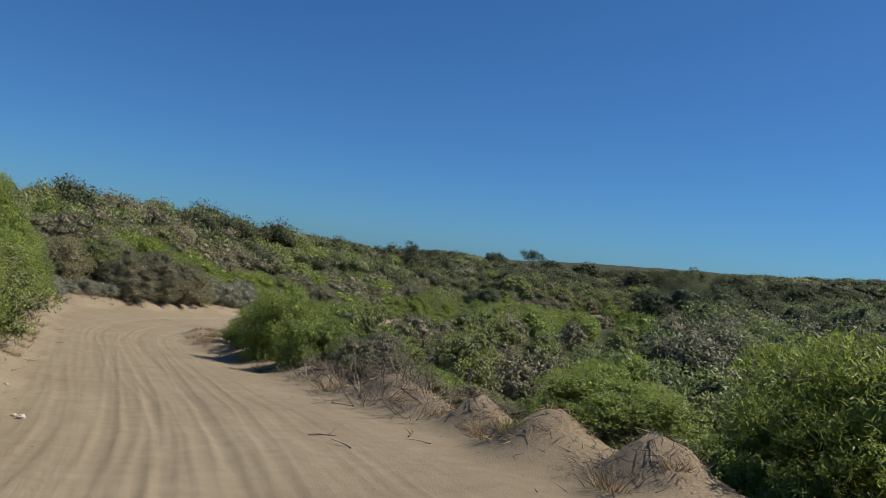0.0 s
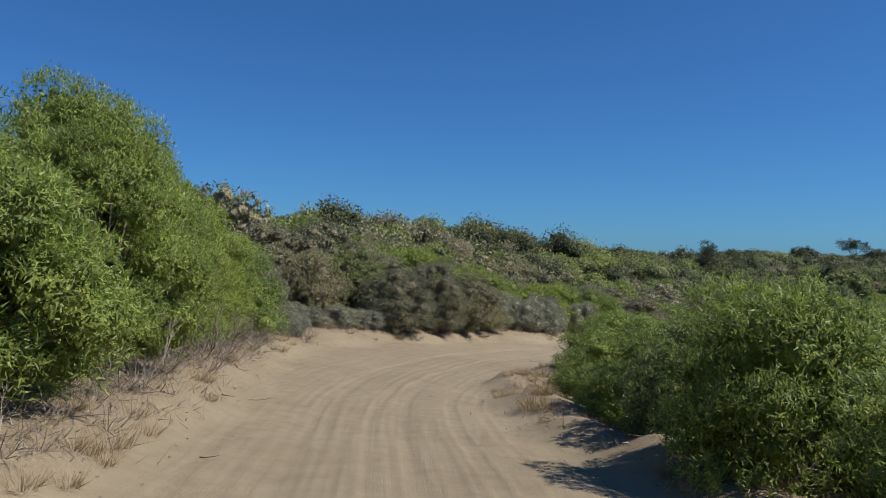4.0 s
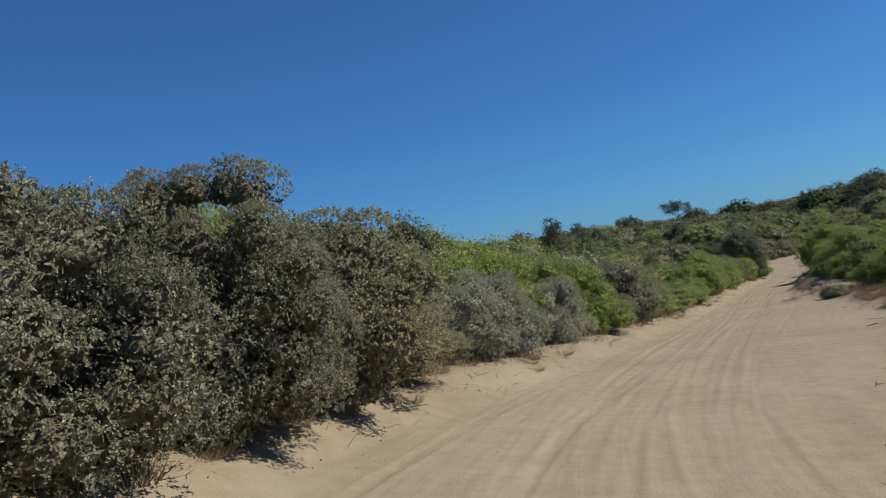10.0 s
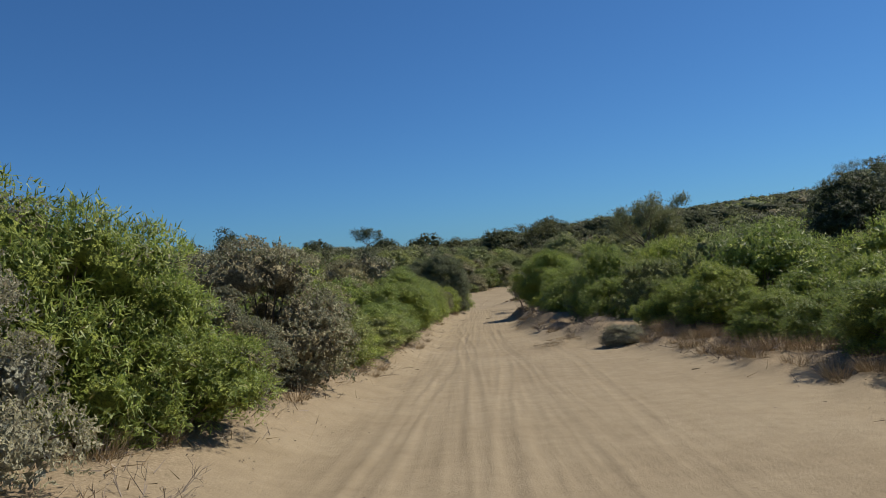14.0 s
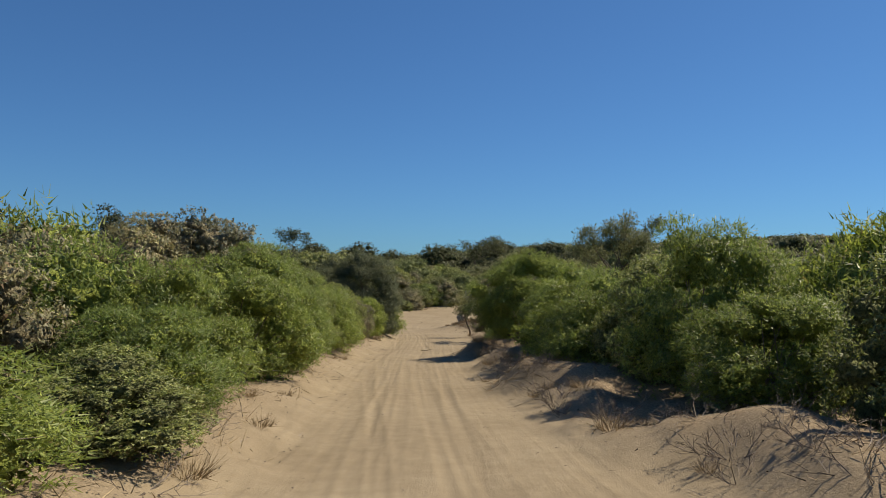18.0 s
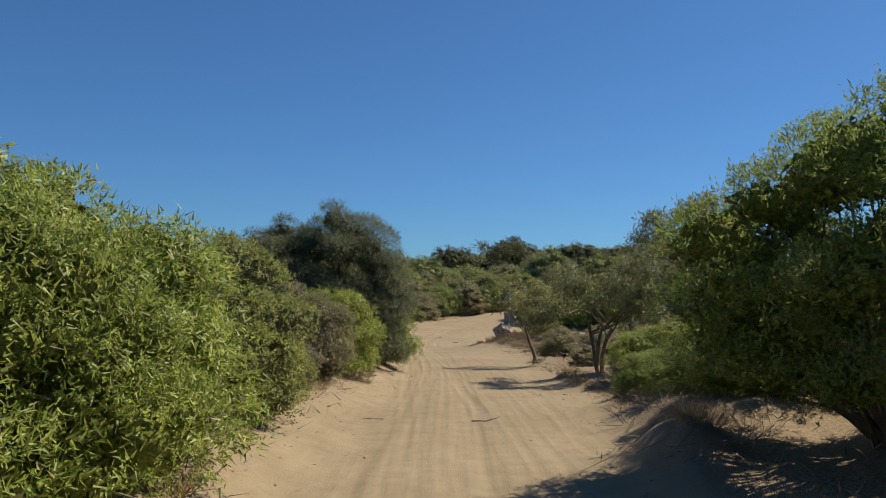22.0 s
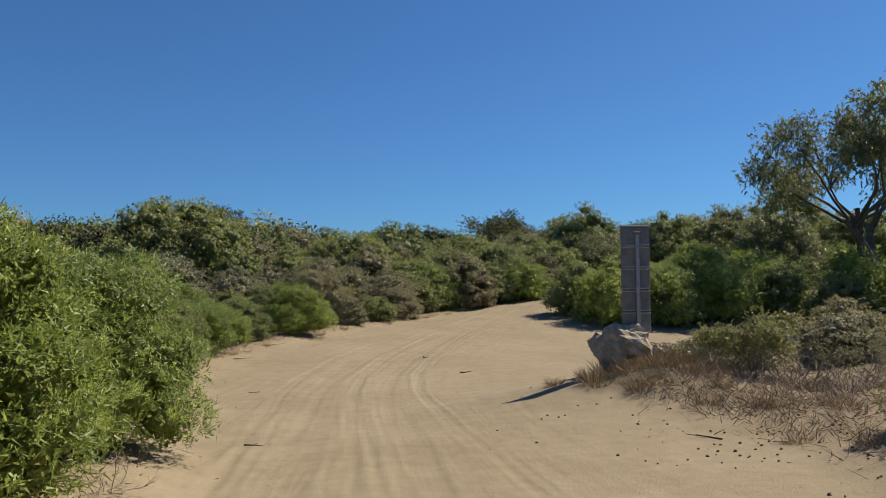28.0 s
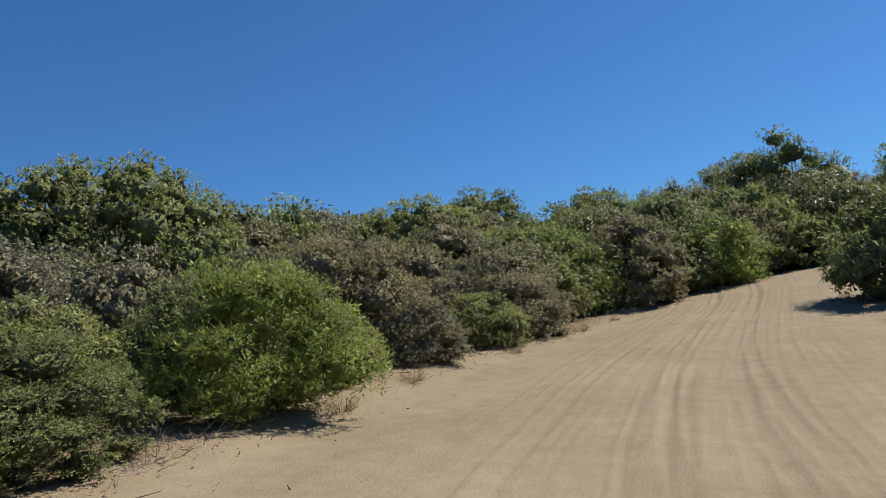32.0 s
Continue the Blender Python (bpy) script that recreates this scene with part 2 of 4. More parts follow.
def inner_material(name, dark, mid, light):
    """Deeper leaves and lumps inside a shrub, mostly coloured lighter to lift their shade."""
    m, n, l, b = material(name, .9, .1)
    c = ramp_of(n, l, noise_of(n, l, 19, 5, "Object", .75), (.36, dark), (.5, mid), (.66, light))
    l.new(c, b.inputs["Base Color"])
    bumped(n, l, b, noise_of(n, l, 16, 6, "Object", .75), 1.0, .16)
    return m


def mass_material(name, dark, mid, light):
    """The core of a bush never seen from near, darker than its leaves."""
    m, n, l, b = material(name, .85, .15)
    geo = n.new("ShaderNodeNewGeometry")
    c = ramp_of(n, l, noise_of(n, l, 4.2, 7, "Object", .8), (.36, dark), (.5, mid), (.64, light))
    c = mixed(n, l, "MULTIPLY", .8, c, ramp_of(n, l, geo.outputs["Random Per Island"], (0, (.6, .62, .62)), (.5, (1, 1, 1)), (1, (1.3, 1.2, 1.0))))
    l.new(c, b.inputs["Base Color"])
    bumped(n, l, b, noise_of(n, l, 3.6, 8, "Object", .8), 1.0, .35)
    return m


MASS = {
    "wattle": mass_material("wattle_mass", (0.069, 0.086, 0.030), (0.150, 0.176, 0.057), (0.251, 0.276, 0.093)),
    "scrub": mass_material("scrub_mass", (0.068, 0.061, 0.039), (0.178, 0.161, 0.102), (0.306, 0.264, 0.170)),
    "olive": mass_material("olive_mass", (0.058, 0.071, 0.035), (0.150, 0.170, 0.086), (0.264, 0.279, 0.144)),
    "dark": mass_material("dark_tree_mass", (.026, .032, .016), (.06, .07, .034), (.11, .12, .06)),
}
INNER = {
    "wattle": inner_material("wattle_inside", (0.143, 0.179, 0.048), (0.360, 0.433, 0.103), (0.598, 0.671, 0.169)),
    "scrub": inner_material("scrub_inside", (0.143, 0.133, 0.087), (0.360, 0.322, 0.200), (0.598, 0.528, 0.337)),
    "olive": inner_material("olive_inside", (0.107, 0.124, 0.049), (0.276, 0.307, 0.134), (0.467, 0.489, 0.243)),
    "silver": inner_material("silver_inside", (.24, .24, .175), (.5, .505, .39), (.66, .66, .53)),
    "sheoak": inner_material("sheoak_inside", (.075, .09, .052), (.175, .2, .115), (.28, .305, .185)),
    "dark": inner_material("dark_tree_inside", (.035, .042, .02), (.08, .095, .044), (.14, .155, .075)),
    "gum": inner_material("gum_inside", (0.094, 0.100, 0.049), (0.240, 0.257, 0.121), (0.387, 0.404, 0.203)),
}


def sand_material():
    m, n, l, b = material("dune_sand", .92, .12)
    fine, mid, big = noise_of(n, l, 160, 5), noise_of(n, l, 3.2, 6), noise_of(n, l, .33, 4)
    c = ramp_of(n, l, mid, (.25, (.24, .194, .129)), (.5, (.27, .222, .149)), (.78, (.305, .252, .171)))
    c = mixed(n, l, "MULTIPLY", .75, c, ramp_of(n, l, big, (.3, (.86, .83, .8)), (.7, (1.08, 1.08, 1.08))))
    c = mixed(n, l, "MULTIPLY", .5, c, ramp_of(n, l, fine, (.3, (.8, .78, .75)), (.7, (1.15, 1.15, 1.15))))
    at = n.new("ShaderNodeAttribute")
    at.attribute_name = "litter"
    crumbs = ramp_of(n, l, noise_of(n, l, 26, 6), (.3, (.12, .088, .056)), (.55, (.26, .2, .13)), (.75, (.42, .34, .235)))
    patchy = n.new("ShaderNodeMath")
    patchy.operation = "MULTIPLY_ADD"
    l.new(noise_of(n, l, 2.6, 6), patchy.inputs[0])
    patchy.inputs[1].default_value = 2.2
    patchy.inputs[2].default_value = -1.1
    add = n.new("ShaderNodeMath")
    add.operation, add.use_clamp = "ADD", True
    l.new(at.outputs["Fac"], add.inputs[0])
    sc = n.new("ShaderNodeMath")
    sc.operation = "MULTIPLY"
    l.new(patchy.outputs[0], sc.inputs[0])
    l.new(at.outputs["Fac"], sc.inputs[1])
    l.new(sc.outputs[0], add.inputs[1])
    c = mixed(n, l, "MIX", add.outputs[0], c, crumbs)
    # dark olive put into the ground colour in place of scrub cover
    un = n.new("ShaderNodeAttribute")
    un.attribute_name = "scrub_tone"
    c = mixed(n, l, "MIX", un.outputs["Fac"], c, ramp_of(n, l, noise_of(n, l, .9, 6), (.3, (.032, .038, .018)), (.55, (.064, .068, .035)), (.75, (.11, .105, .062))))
    ac, co, joined, streak = n.new("ShaderNodeAttribute"), n.new("ShaderNodeSeparateXYZ"), n.new("ShaderNodeCombineXYZ"), n.new("ShaderNodeTexNoise")
    ac.attribute_name = "across"
    tc = n.new("ShaderNodeTexCoord")
    l.new(tc.outputs["Object"], co.inputs[0])
    for k, (src, f) in enumerate(((ac.outputs["Fac"], 6.5), (co.outputs["Y"], .13))):
        t = n.new("ShaderNodeMath")
        t.operation, t.inputs[1].default_value = "MULTIPLY", f
        l.new(src, t.inputs[0])
        l.new(t.outputs[0], joined.inputs[k])
    streak.inputs["Scale"].default_value, streak.inputs["Detail"].default_value, streak.inputs["Roughness"].default_value = 1.0, 5, .62
    l.new(joined.outputs[0], streak.inputs["Vector"])
    worn = n.new("ShaderNodeAttribute")
    worn.attribute_name = "worn"
    # colour contrast in place of rut depth: streak hollows darker, ridges lighter
    c = mixed(n, l, "MULTIPLY", worn.outputs["Fac"], c, ramp_of(n, l, streak.outputs["Fac"], (.36, (.94, .935, .93)), (.5, (1, 1, 1)), (.66, (1.04, 1.04, 1.04))))
    l.new(c, b.inputs["Base Color"])
    ridge = n.new("ShaderNodeMath")
    ridge.operation = "MULTIPLY"
    l.new(streak.outputs["Fac"], ridge.inputs[0])
    l.new(worn.outputs["Fac"], ridge.inputs[1])
    one = bumped(n, l, b, mid, .3, .045)
    two = bumped(n, l, b, ridge.outputs[0], .14, .06, one)
    bumped(n, l, b, noise_of(n, l, 38, 6), .65, .018, two)
    return m


SAND = sand_material()


def plain_material(name, a, b_, scale, rough=.8, metal=0.0, bump=.3):
    m, n, l, b = material(name, rough, .3)
    b.inputs["Metallic"].default_value = metal
    l.new(ramp_of(n, l, noise_of(n, l, scale, 6), (.3, a), (.7, b_)), b.inputs["Base Color"])
    bumped(n, l, b, noise_of(n, l, scale * 4, 5), bump, .01)
    return m


STONE = plain_material("limestone", (.2, .155, .105), (.5, .43, .33), 5, .95, 0, 1.0)
SIGN_GREY = plain_material("weathered_aluminium", (.17, .17, .165), (.28, .28, .27), 4, .5, .35, .05)
STEEL = plain_material("galvanised_steel", (.3, .31, .31), (.45, .46, .46), 9, .45, .7, .1)


# ---- meshes ----
def mesh_of(name, verts, quads, mats, slots=None, smooth_faces=False):
    """A mesh from arrays of corners and faces; a three-sided face has -1 for its fourth corner."""
    me = bpy.data.meshes.new(name)
    v, q = np.asarray(verts, np.float32), np.asarray(quads, np.int32)
    me.vertices.add(len(v))
    me.vertices.foreach_set("co", v.ravel())
    sides = (q >= 0).sum(1)
    flat_q = q.ravel()[q.ravel() >= 0]
    me.loops.add(len(flat_q))
    me.loops.foreach_set("vertex_index", flat_q)
    me.polygons.add(len(q))
    me.polygons.foreach_set("loop_start", (np.cumsum(sides) - sides).astype(np.int32))
    for m in mats:
        me.materials.append(m)
    if slots is not None:
        me.polygons.foreach_set("material_index", np.asarray(slots, np.int32))
    me.update(calc_edges=True)
    if slots is not None and not smooth_faces and len(mats) > 1:
        flags = np.asarray(slots) >= len(mats) // 2
    else:
        flags = np.full(len(q), smooth_faces)
    me.polygons.foreach_set("use_smooth", flags)
    me.update()
    return me


def child(name, me, parent, label=""):
    ob = new(name, me)
    ob.parent = parent
    return tagged(ob, label)


def unit(v):
    return v / np.maximum(np.linalg.norm(v, axis=-1, keepdims=True), 1e-6)


class Pile:
    """Gathers corners and faces for one mesh."""

    def __init__(self):
        self.v, self.q, self.s, self.n = [], [], [], 0

    def add(self, v, q, slot=0):
        self.v.append(v)
        self.q.append(np.where(q < 0, -1, q + self.n))
        self.s.append(np.full(len(q), slot))
        self.n += len(v)

    def mesh(self, name, mats, smooth_faces=False):
        return mesh_of(name, np.concatenate(self.v), np.concatenate(self.q), mats, np.concatenate(self.s), smooth_faces)


def leaves(pile, rng, base, axis, length, width, slot=0, fold=.3, out=None, oval=False):
    """Pointed leaves, each a small blade of three or four corners, most with a face to the open."""
    n = len(base)
    a = unit(axis)
    face = rng.normal(size=(n, 3)) if out is None else out + rng.normal(size=(n, 3)) * .45
    side = unit(np.cross(a, face))
    up = np.cross(side, a)
    ln = (length * rng.uniform(.65, 1.25, (n, 1)))
    wd = (width * rng.uniform(.7, 1.2, (n, 1)))
    if oval:
        mid = base + a * ln * .45 + up * wd * fold
        v = np.stack([base, mid + side * wd * .5, base + a * ln, mid - side * wd * .5], 1).reshape(-1, 3)
        pile.add(v, np.arange(n * 4).reshape(n, 4), slot)
        return
    low = base + up * wd * fold
    v = np.stack([low + side * wd * .5, base + a * ln, low - side * wd * .5], 1).reshape(-1, 3)
    q = np.full((n, 4), -1)
    q[:, :3] = np.arange(n * 3).reshape(n, 3)
    pile.add(v, q, slot)


def sticks(pile, p0, p1, r0, r1, slot=0, sides=4):
    """Tapered straight pieces of stem, many at once."""
    p0, p1 = np.atleast_2d(p0), np.atleast_2d(p1)
    n = len(p0)
    a = unit(p1 - p0)
    s = unit(np.cross(a, np.where(np.abs(a[:, 2:3]) > .9, [[1.0, 0, 0]], [[0, 0, 1.0]])))
    u = np.cross(a, s)
    r0, r1 = np.broadcast_to(np.reshape(r0, (-1, 1)), (n, 1)), np.broadcast_to(np.reshape(r1, (-1, 1)), (n, 1))
    ring = [(math.cos(2 * math.pi * k / sides), math.sin(2 * math.pi * k / sides)) for k in range(sides)]
    v = np.stack([p0 + (s * c + u * d) * r0 for c, d in ring] + [p1 + (s * c + u * d) * r1 for c, d in ring], 1).reshape(-1, 3)
    f = np.array([[k, (k + 1) % sides, sides + (k + 1) % sides, sides + k] for k in range(sides)])
    q = (f[None] + np.arange(n)[:, None, None] * 2 * sides).reshape(-1, 4)
    pile.add(v, q, slot)


def ball(rng, centre, radii, rough=.18, nu=12, nv=8):
    """A rough closed lump, as corners and faces."""
    u, w = np.meshgrid(np.arange(nu) / nu * 2 * math.pi, (np.arange(nv) + .5) / nv * math.pi)
    k = 1 + rough * (np.sin(u * 3 + rng.uniform(0, 6)) * np.sin(w * 4 + rng.uniform(0, 6)) + rng.normal(0, .5, u.shape))
    v = np.stack([np.cos(u) * np.sin(w) * k, np.sin(u) * np.sin(w) * k, np.cos(w) * k], -1).reshape(-1, 3) * radii + centre
    q = [[j * nu + i, (j + 1) * nu + i, (j + 1) * nu + (i + 1) % nu, j * nu + (i + 1) % nu] for j in range(nv - 1) for i in range(nu)]
    q += [[i, (i + 1) % nu, (i + 2) % nu, (i + 3) % nu] for i in range(0, nu, 3)]
    return v, np.array(q)


def lobes_of(rng, count, w, h, low):
    """Rounded clumps all over a crown of a few merged domes: centres, half sizes, outward directions."""
    domes = [(np.array([0, 0, h * (low + .36)]), np.array([w * .42, w * .42, h * (.64 - low)]))]
    turn = rng.uniform(0, 6.28)
    for k in range(4):
        a = turn + k * 1.57 + rng.uniform(-.5, .5)
        d = w * rng.uniform(.2, .27)
        top = h * rng.uniform(.62, .88)
        domes.append((np.array([math.cos(a) * d, math.sin(a) * d, h * low + (top - h * low) * .45]), np.array([w * .27, w * .27, (top - h * low) * .55])))
    pts, outs = [], []
    for c, r in domes:
        u = unit(rng.normal(size=(count * 5, 3)) + [0, 0, .12])
        u = u[u[:, 2] > -.78]
        p = c + u * r
        keep = np.ones(len(p), bool)
        for c2, r2 in domes:
            if c2 is not c:
                keep &= (((p - c2) / r2) ** 2).sum(1) > .82
        pts.append(p[keep])
        outs.append(unit(u[keep] / r))
    pts, outs = np.concatenate(pts), np.concatenate(outs)
    order = rng.permutation(len(pts))
    pts, outs = pts[order], outs[order]
    n = int(count * 2.1)
    area = 2.6 * w * w * .8 + 2.4 * w * h
    rad = .95 * (area / n / math.pi) ** .5
    chosen = []
    for gap in (1.15, .9, .6):
        for k in range(len(pts)):
            if len(chosen) >= n:
                break
            if not chosen or np.min(((pts[chosen] - pts[k]) ** 2).sum(1)) > (rad * gap) ** 2:
                chosen.append(k)
    c, u = pts[chosen], outs[chosen]
    r = rad * rng.uniform(.66, 1.22, (len(c), 1)) * rng.uniform(.9, 1.1, (len(c), 3)) * [1, 1, .7]
    c = c - u * r * .6 + u * rng.normal(.04, .23, (len(c), 1)) * rad
    c[:, 2] = np.maximum(c[:, 2], h * low + r[:, 2] * .55)
    return c, r, u


# kind: leaf length, width, leaves in a sprig, sprig length, how they rise, lowest foliage, twigs showing
KINDS = {
    "wattle": (.09, .0205, 10, .17, .2, .02, 1.1),
    "scrub": (.048, .033, 10, .1, .15, .0, .7),
    "olive": (.06, .032, 10, .12, .15, .02, .4),
    "silver": (.038, .017, 11, .1, .4, .0, .3),
    "sheoak": (.085, .0095, 14, .2, .35, .03, .3),
    "gum": (.12, .034, 9, .2, -.2, .3, .8),
    "dark": (.07, .034, 10, .13, .15, .02, .4),
}


def shrub_meshes(kind, rng, sprigs, w=3.0, h=2.3, big=1.0, billows=18, low=None, stout=1.0):
    """Foliage and stems of one shrub, w across and h high, standing at the origin."""
    ll, lw, per, sl, rise, base_low, twigs = KINDS[kind]
    c, r, u = lobes_of(rng, billows, w, h, base_low if low is None else low)
    f = Pile()
    area = r[:, 0] * r[:, 2]
    pick = rng.choice(len(c), sprigs, p=area / area.sum())
    dirs = unit(rng.normal(size=(sprigs, 3)) + u[pick] * .6 + [0, 0, .75])
    lift = rng.uniform(.72, 1.03, (sprigs, 1)) ** .5 + (rng.uniform(0, 1, (sprigs, 1)) > .95) * rng.uniform(.02, .14, (sprigs, 1))
    p = c[pick] + dirs * r[pick] * lift
    inside = (((p[:, None] - c[None]) / r[None]) ** 2).sum(-1) < .45
    inside[np.arange(sprigs), pick] = False
    keep = (inside.sum(1) == 0) & (p[:, 2] > .02)
    p, dirs = p[keep], dirs[keep]
    axis = unit(dirs * .45 + rng.normal(size=p.shape) * .6 + [0, 0, rise])
    n = len(p)
    t = rng.uniform(0, 1, (n, per, 1))
    base = p[:, None] + axis[:, None] * t * sl * big + rng.normal(size=(n, per, 3)) * ll * big * .3
    la = unit(axis[:, None] * .55 + rng.normal(size=(n, per, 3)) * .6 + [0, 0, rise * .4 - .1])
    out = np.repeat(dirs + [0, 0, .4], per, 0)
    leaves(f, rng, base.reshape(-1, 3), la.reshape(-1, 3), ll * big, lw * big, 0, .25, out, big < .9)
    m = int(len(c) * (320 if big < .9 else 190 if big < 1.2 else 50 if big < 1.8 else 20))
    k = rng.integers(0, len(c), m)
    d = unit(rng.normal(size=(m, 3)) + u[k] * .4)
    spot = c[k] - u[k] * r[k] * .2 + d * r[k] * rng.uniform(.5, .8, (m, 1))
    spot[:, 2] = np.maximum(spot[:, 2], .04)
    size = min((.065 if big < .9 else .075) * max(big, 1) * (w / 3) ** .5, .2)
    leaves(f, rng, spot, rng.normal(size=d.shape), size, size * .85, 1, .3, d * 1.2)
    # solid lumps added in the clumps to block light and close gaps
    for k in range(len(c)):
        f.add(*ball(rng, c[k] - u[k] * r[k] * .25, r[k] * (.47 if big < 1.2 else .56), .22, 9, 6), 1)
    s = Pile()
    root = np.zeros((len(c), 3)) + rng.normal(0, .1, (len(c), 3)) * [1, 1, 0]
    knee = root * .5 + c * [.45, .45, .5] + rng.normal(0, .08, c.shape)
    sticks(s, root, knee, .019 * h / 2.3 * stout, .015 * h / 2.3 * stout, 0, 3)
    sticks(s, knee, c, .015 * h / 2.3 * stout, .008, 0, 3)
    m = int(40 * twigs)
    k = rng.integers(0, len(c), m)
    d = unit(rng.normal(size=(m, 3)) + u[k] + [0, 0, -.1])
    tip = c[k] + d * r[k] * rng.uniform(.95, 1.18, (m, 1))
    tip[:, 2] = np.maximum(tip[:, 2], .05)
    sticks(s, c[k] + d * r[k] * .7, tip, .007, .003, 0, 3)
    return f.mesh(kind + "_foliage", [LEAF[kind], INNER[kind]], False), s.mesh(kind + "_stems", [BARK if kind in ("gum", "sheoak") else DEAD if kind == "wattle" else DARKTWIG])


def dead_meshes(rng, w=2.2, h=1.3, n=34):
    """A bare grey tangle of branching twigs."""
    s = Pile()
    a = rng.uniform(0, 2 * math.pi, n)
    p0 = np.stack([np.cos(a), np.sin(a), a * 0], 1) * rng.uniform(0, .12, (n, 1)) * w
    d = unit(np.stack([np.cos(a), np.sin(a), rng.uniform(.2, 1.3, n)], 1) + rng.normal(0, .25, (n, 3)))
    ln = rng.uniform(.5, 1, (n, 1)) * [[w / 2, w / 2, h]]
    rad, gen = np.full(n, .010), 0
    while gen < 4:
        p1 = p0 + d * ln * .45
        p1[:, 2] = np.maximum(p1[:, 2], .02)
        sticks(s, p0, p1, rad, rad * .65, 0, 3)
        rep = [2, 3, 3, 2][gen]
        p0 = np.repeat(p1 - d * ln * .45 * rng.uniform(0, .45, (len(p1), 1)), rep, 0)
        d = unit(np.repeat(d, rep, 0) + rng.normal(0, .5, (len(p0), 3)) + [0, 0, .06])
        ln = np.repeat(ln, rep, 0) * rng.uniform(.45, .8, (len(p0), 1))
        rad = np.repeat(rad, rep) * .62
        gen += 1
    return s.mesh("dead_twigs", [DEAD])


def tuft_mesh(rng, n=170, w=.55, h=.27):
    """Dry blades fanning from one root."""
    f = Pile()
    a = rng.uniform(0, 2 * math.pi, n)
    base = np.stack([np.cos(a), np.sin(a), a * 0], 1) * np.sqrt(rng.uniform(0, 1, (n, 1))) * w * .35
    axis = np.stack([np.cos(a) * .8, np.sin(a) * .8, rng.uniform(.3, 1.6, n)], 1) + rng.normal(0, .35, (n, 3))
    axis[:, 2] = np.maximum(axis[:, 2], .08)
    leaves(f, rng, base, axis, h, .007)
    return f.mesh("tuft_blades", [STRAW])


PROTO, COUNT = {}, {}


def placed(root, x, y, sx, sy, sz, turn, sink=0.04, lean=0.0):
    z = float(land(x, y)) - sink
    return pose(x, y, z, 0, lean, turn) @ Matrix.Diagonal((sx, sy, sz, 1))


LEVEL = {"close": (1.9, .7, 3), "near": (1.0, 1.0, 4), "mid": (.36, 1.6, 3), "far": (.15, 2.4, 3)}


def plant(kind, x, y, w, h, label="", level="near", turn=None, group="", sink=.05):
    """One shrub, w metres across and h high, rooted in the ground at x, y."""
    k = COUNT[kind] = COUNT.get(kind, 0) + 1
    rng = np.random.default_rng(k * 31 + len(kind))
    share, big, variants = LEVEL[level]
    bw, bh, more = (3.0, 2.3, 1.0) if kind != "silver" else (2.4, 1.6, 1.0)
    if h > 2.7 and level != "far":
        bw, bh, more = 4.2, 3.8, 2.4
    key = (kind, level, k % variants if more == 1.0 else 9 + k % 2)
    if turn is None:
        turn = rng.uniform(0, 360)
    s = (w / bw * rng.uniform(.93, 1.07), w / bw * rng.uniform(.93, 1.07), h / bh)
    m = placed(None, x, y, *s, turn, sink)
    if key in PROTO:
        src = PROTO[key]
        ob = copy_thing(src, m @ Matrix.Diagonal((*src.scale, 1)).inverted())
    else:
        ob = PROTO[key] = new(NAMES[kind], None)
        r2 = np.random.default_rng(100 + len(PROTO) * 7)
        fo, st = shrub_meshes(kind, r2, int(SPRIGS.get(kind, 1150) * share * more), bw, bh, big, 18 if more == 1.0 else 34)
        child("foliage", fo, ob)
        tagged(child("stem_tangle", st, ob), "", "", "", "stuff")
        ob.matrix_basis = m
    tagged(ob, label or LABELS[kind], CATS[kind], group or GROUPS[kind])
    return ob


SPRIGS = {"wattle": 2500, "silver": 4600, "scrub": 2500, "olive": 1950, "sheoak": 4600}
NAMES = {"wattle": "wattle_shrub", "scrub": "coastal_scrub_bush", "olive": "olive_green_shrub", "silver": "silver_saltbush", "sheoak": "sheoak_tree", "gum": "small_gum_tree"}
CATS = {"wattle": "shrub", "scrub": "shrub", "olive": "shrub", "silver": "shrub", "sheoak": "tree", "gum": "tree"}
GROUPS = {k: v.replace("_", " ") + "s along the sand track" for k, v in NAMES.items()}
LABELS = {
    "wattle": "bright yellow-green narrow-leaved wattle shrub growing in dune sand",
    "scrub": "dry brown-grey small-leaved coastal scrub bush on the dune",
    "olive": "dull olive-green leafy coastal shrub beside the sand track",
    "silver": "low silver-grey saltbush with upright soft sprigs",
    "sheoak": "dark green feathery sheoak growing on the sand bank",
    "gum": "open-crowned gum tree with drooping olive leaves",
}


def bent(pile, rng, p0, d, length, r0, r1, bits=4, wild=.25, rise=0.0):
    """A crooked tapering limb; gives back its end and its direction there."""
    p, d = np.array(p0, float), unit(np.array(d, float))
    for k in range(bits):
        q = p + d * length / bits
        sticks(pile, p, q, r0 + (r1 - r0) * k / bits, r0 + (r1 - r0) * (k + 1) / bits, 0, 6)
        p, d = q, unit(d + rng.normal(0, wild, 3) + [0, 0, rise])
    return p, d


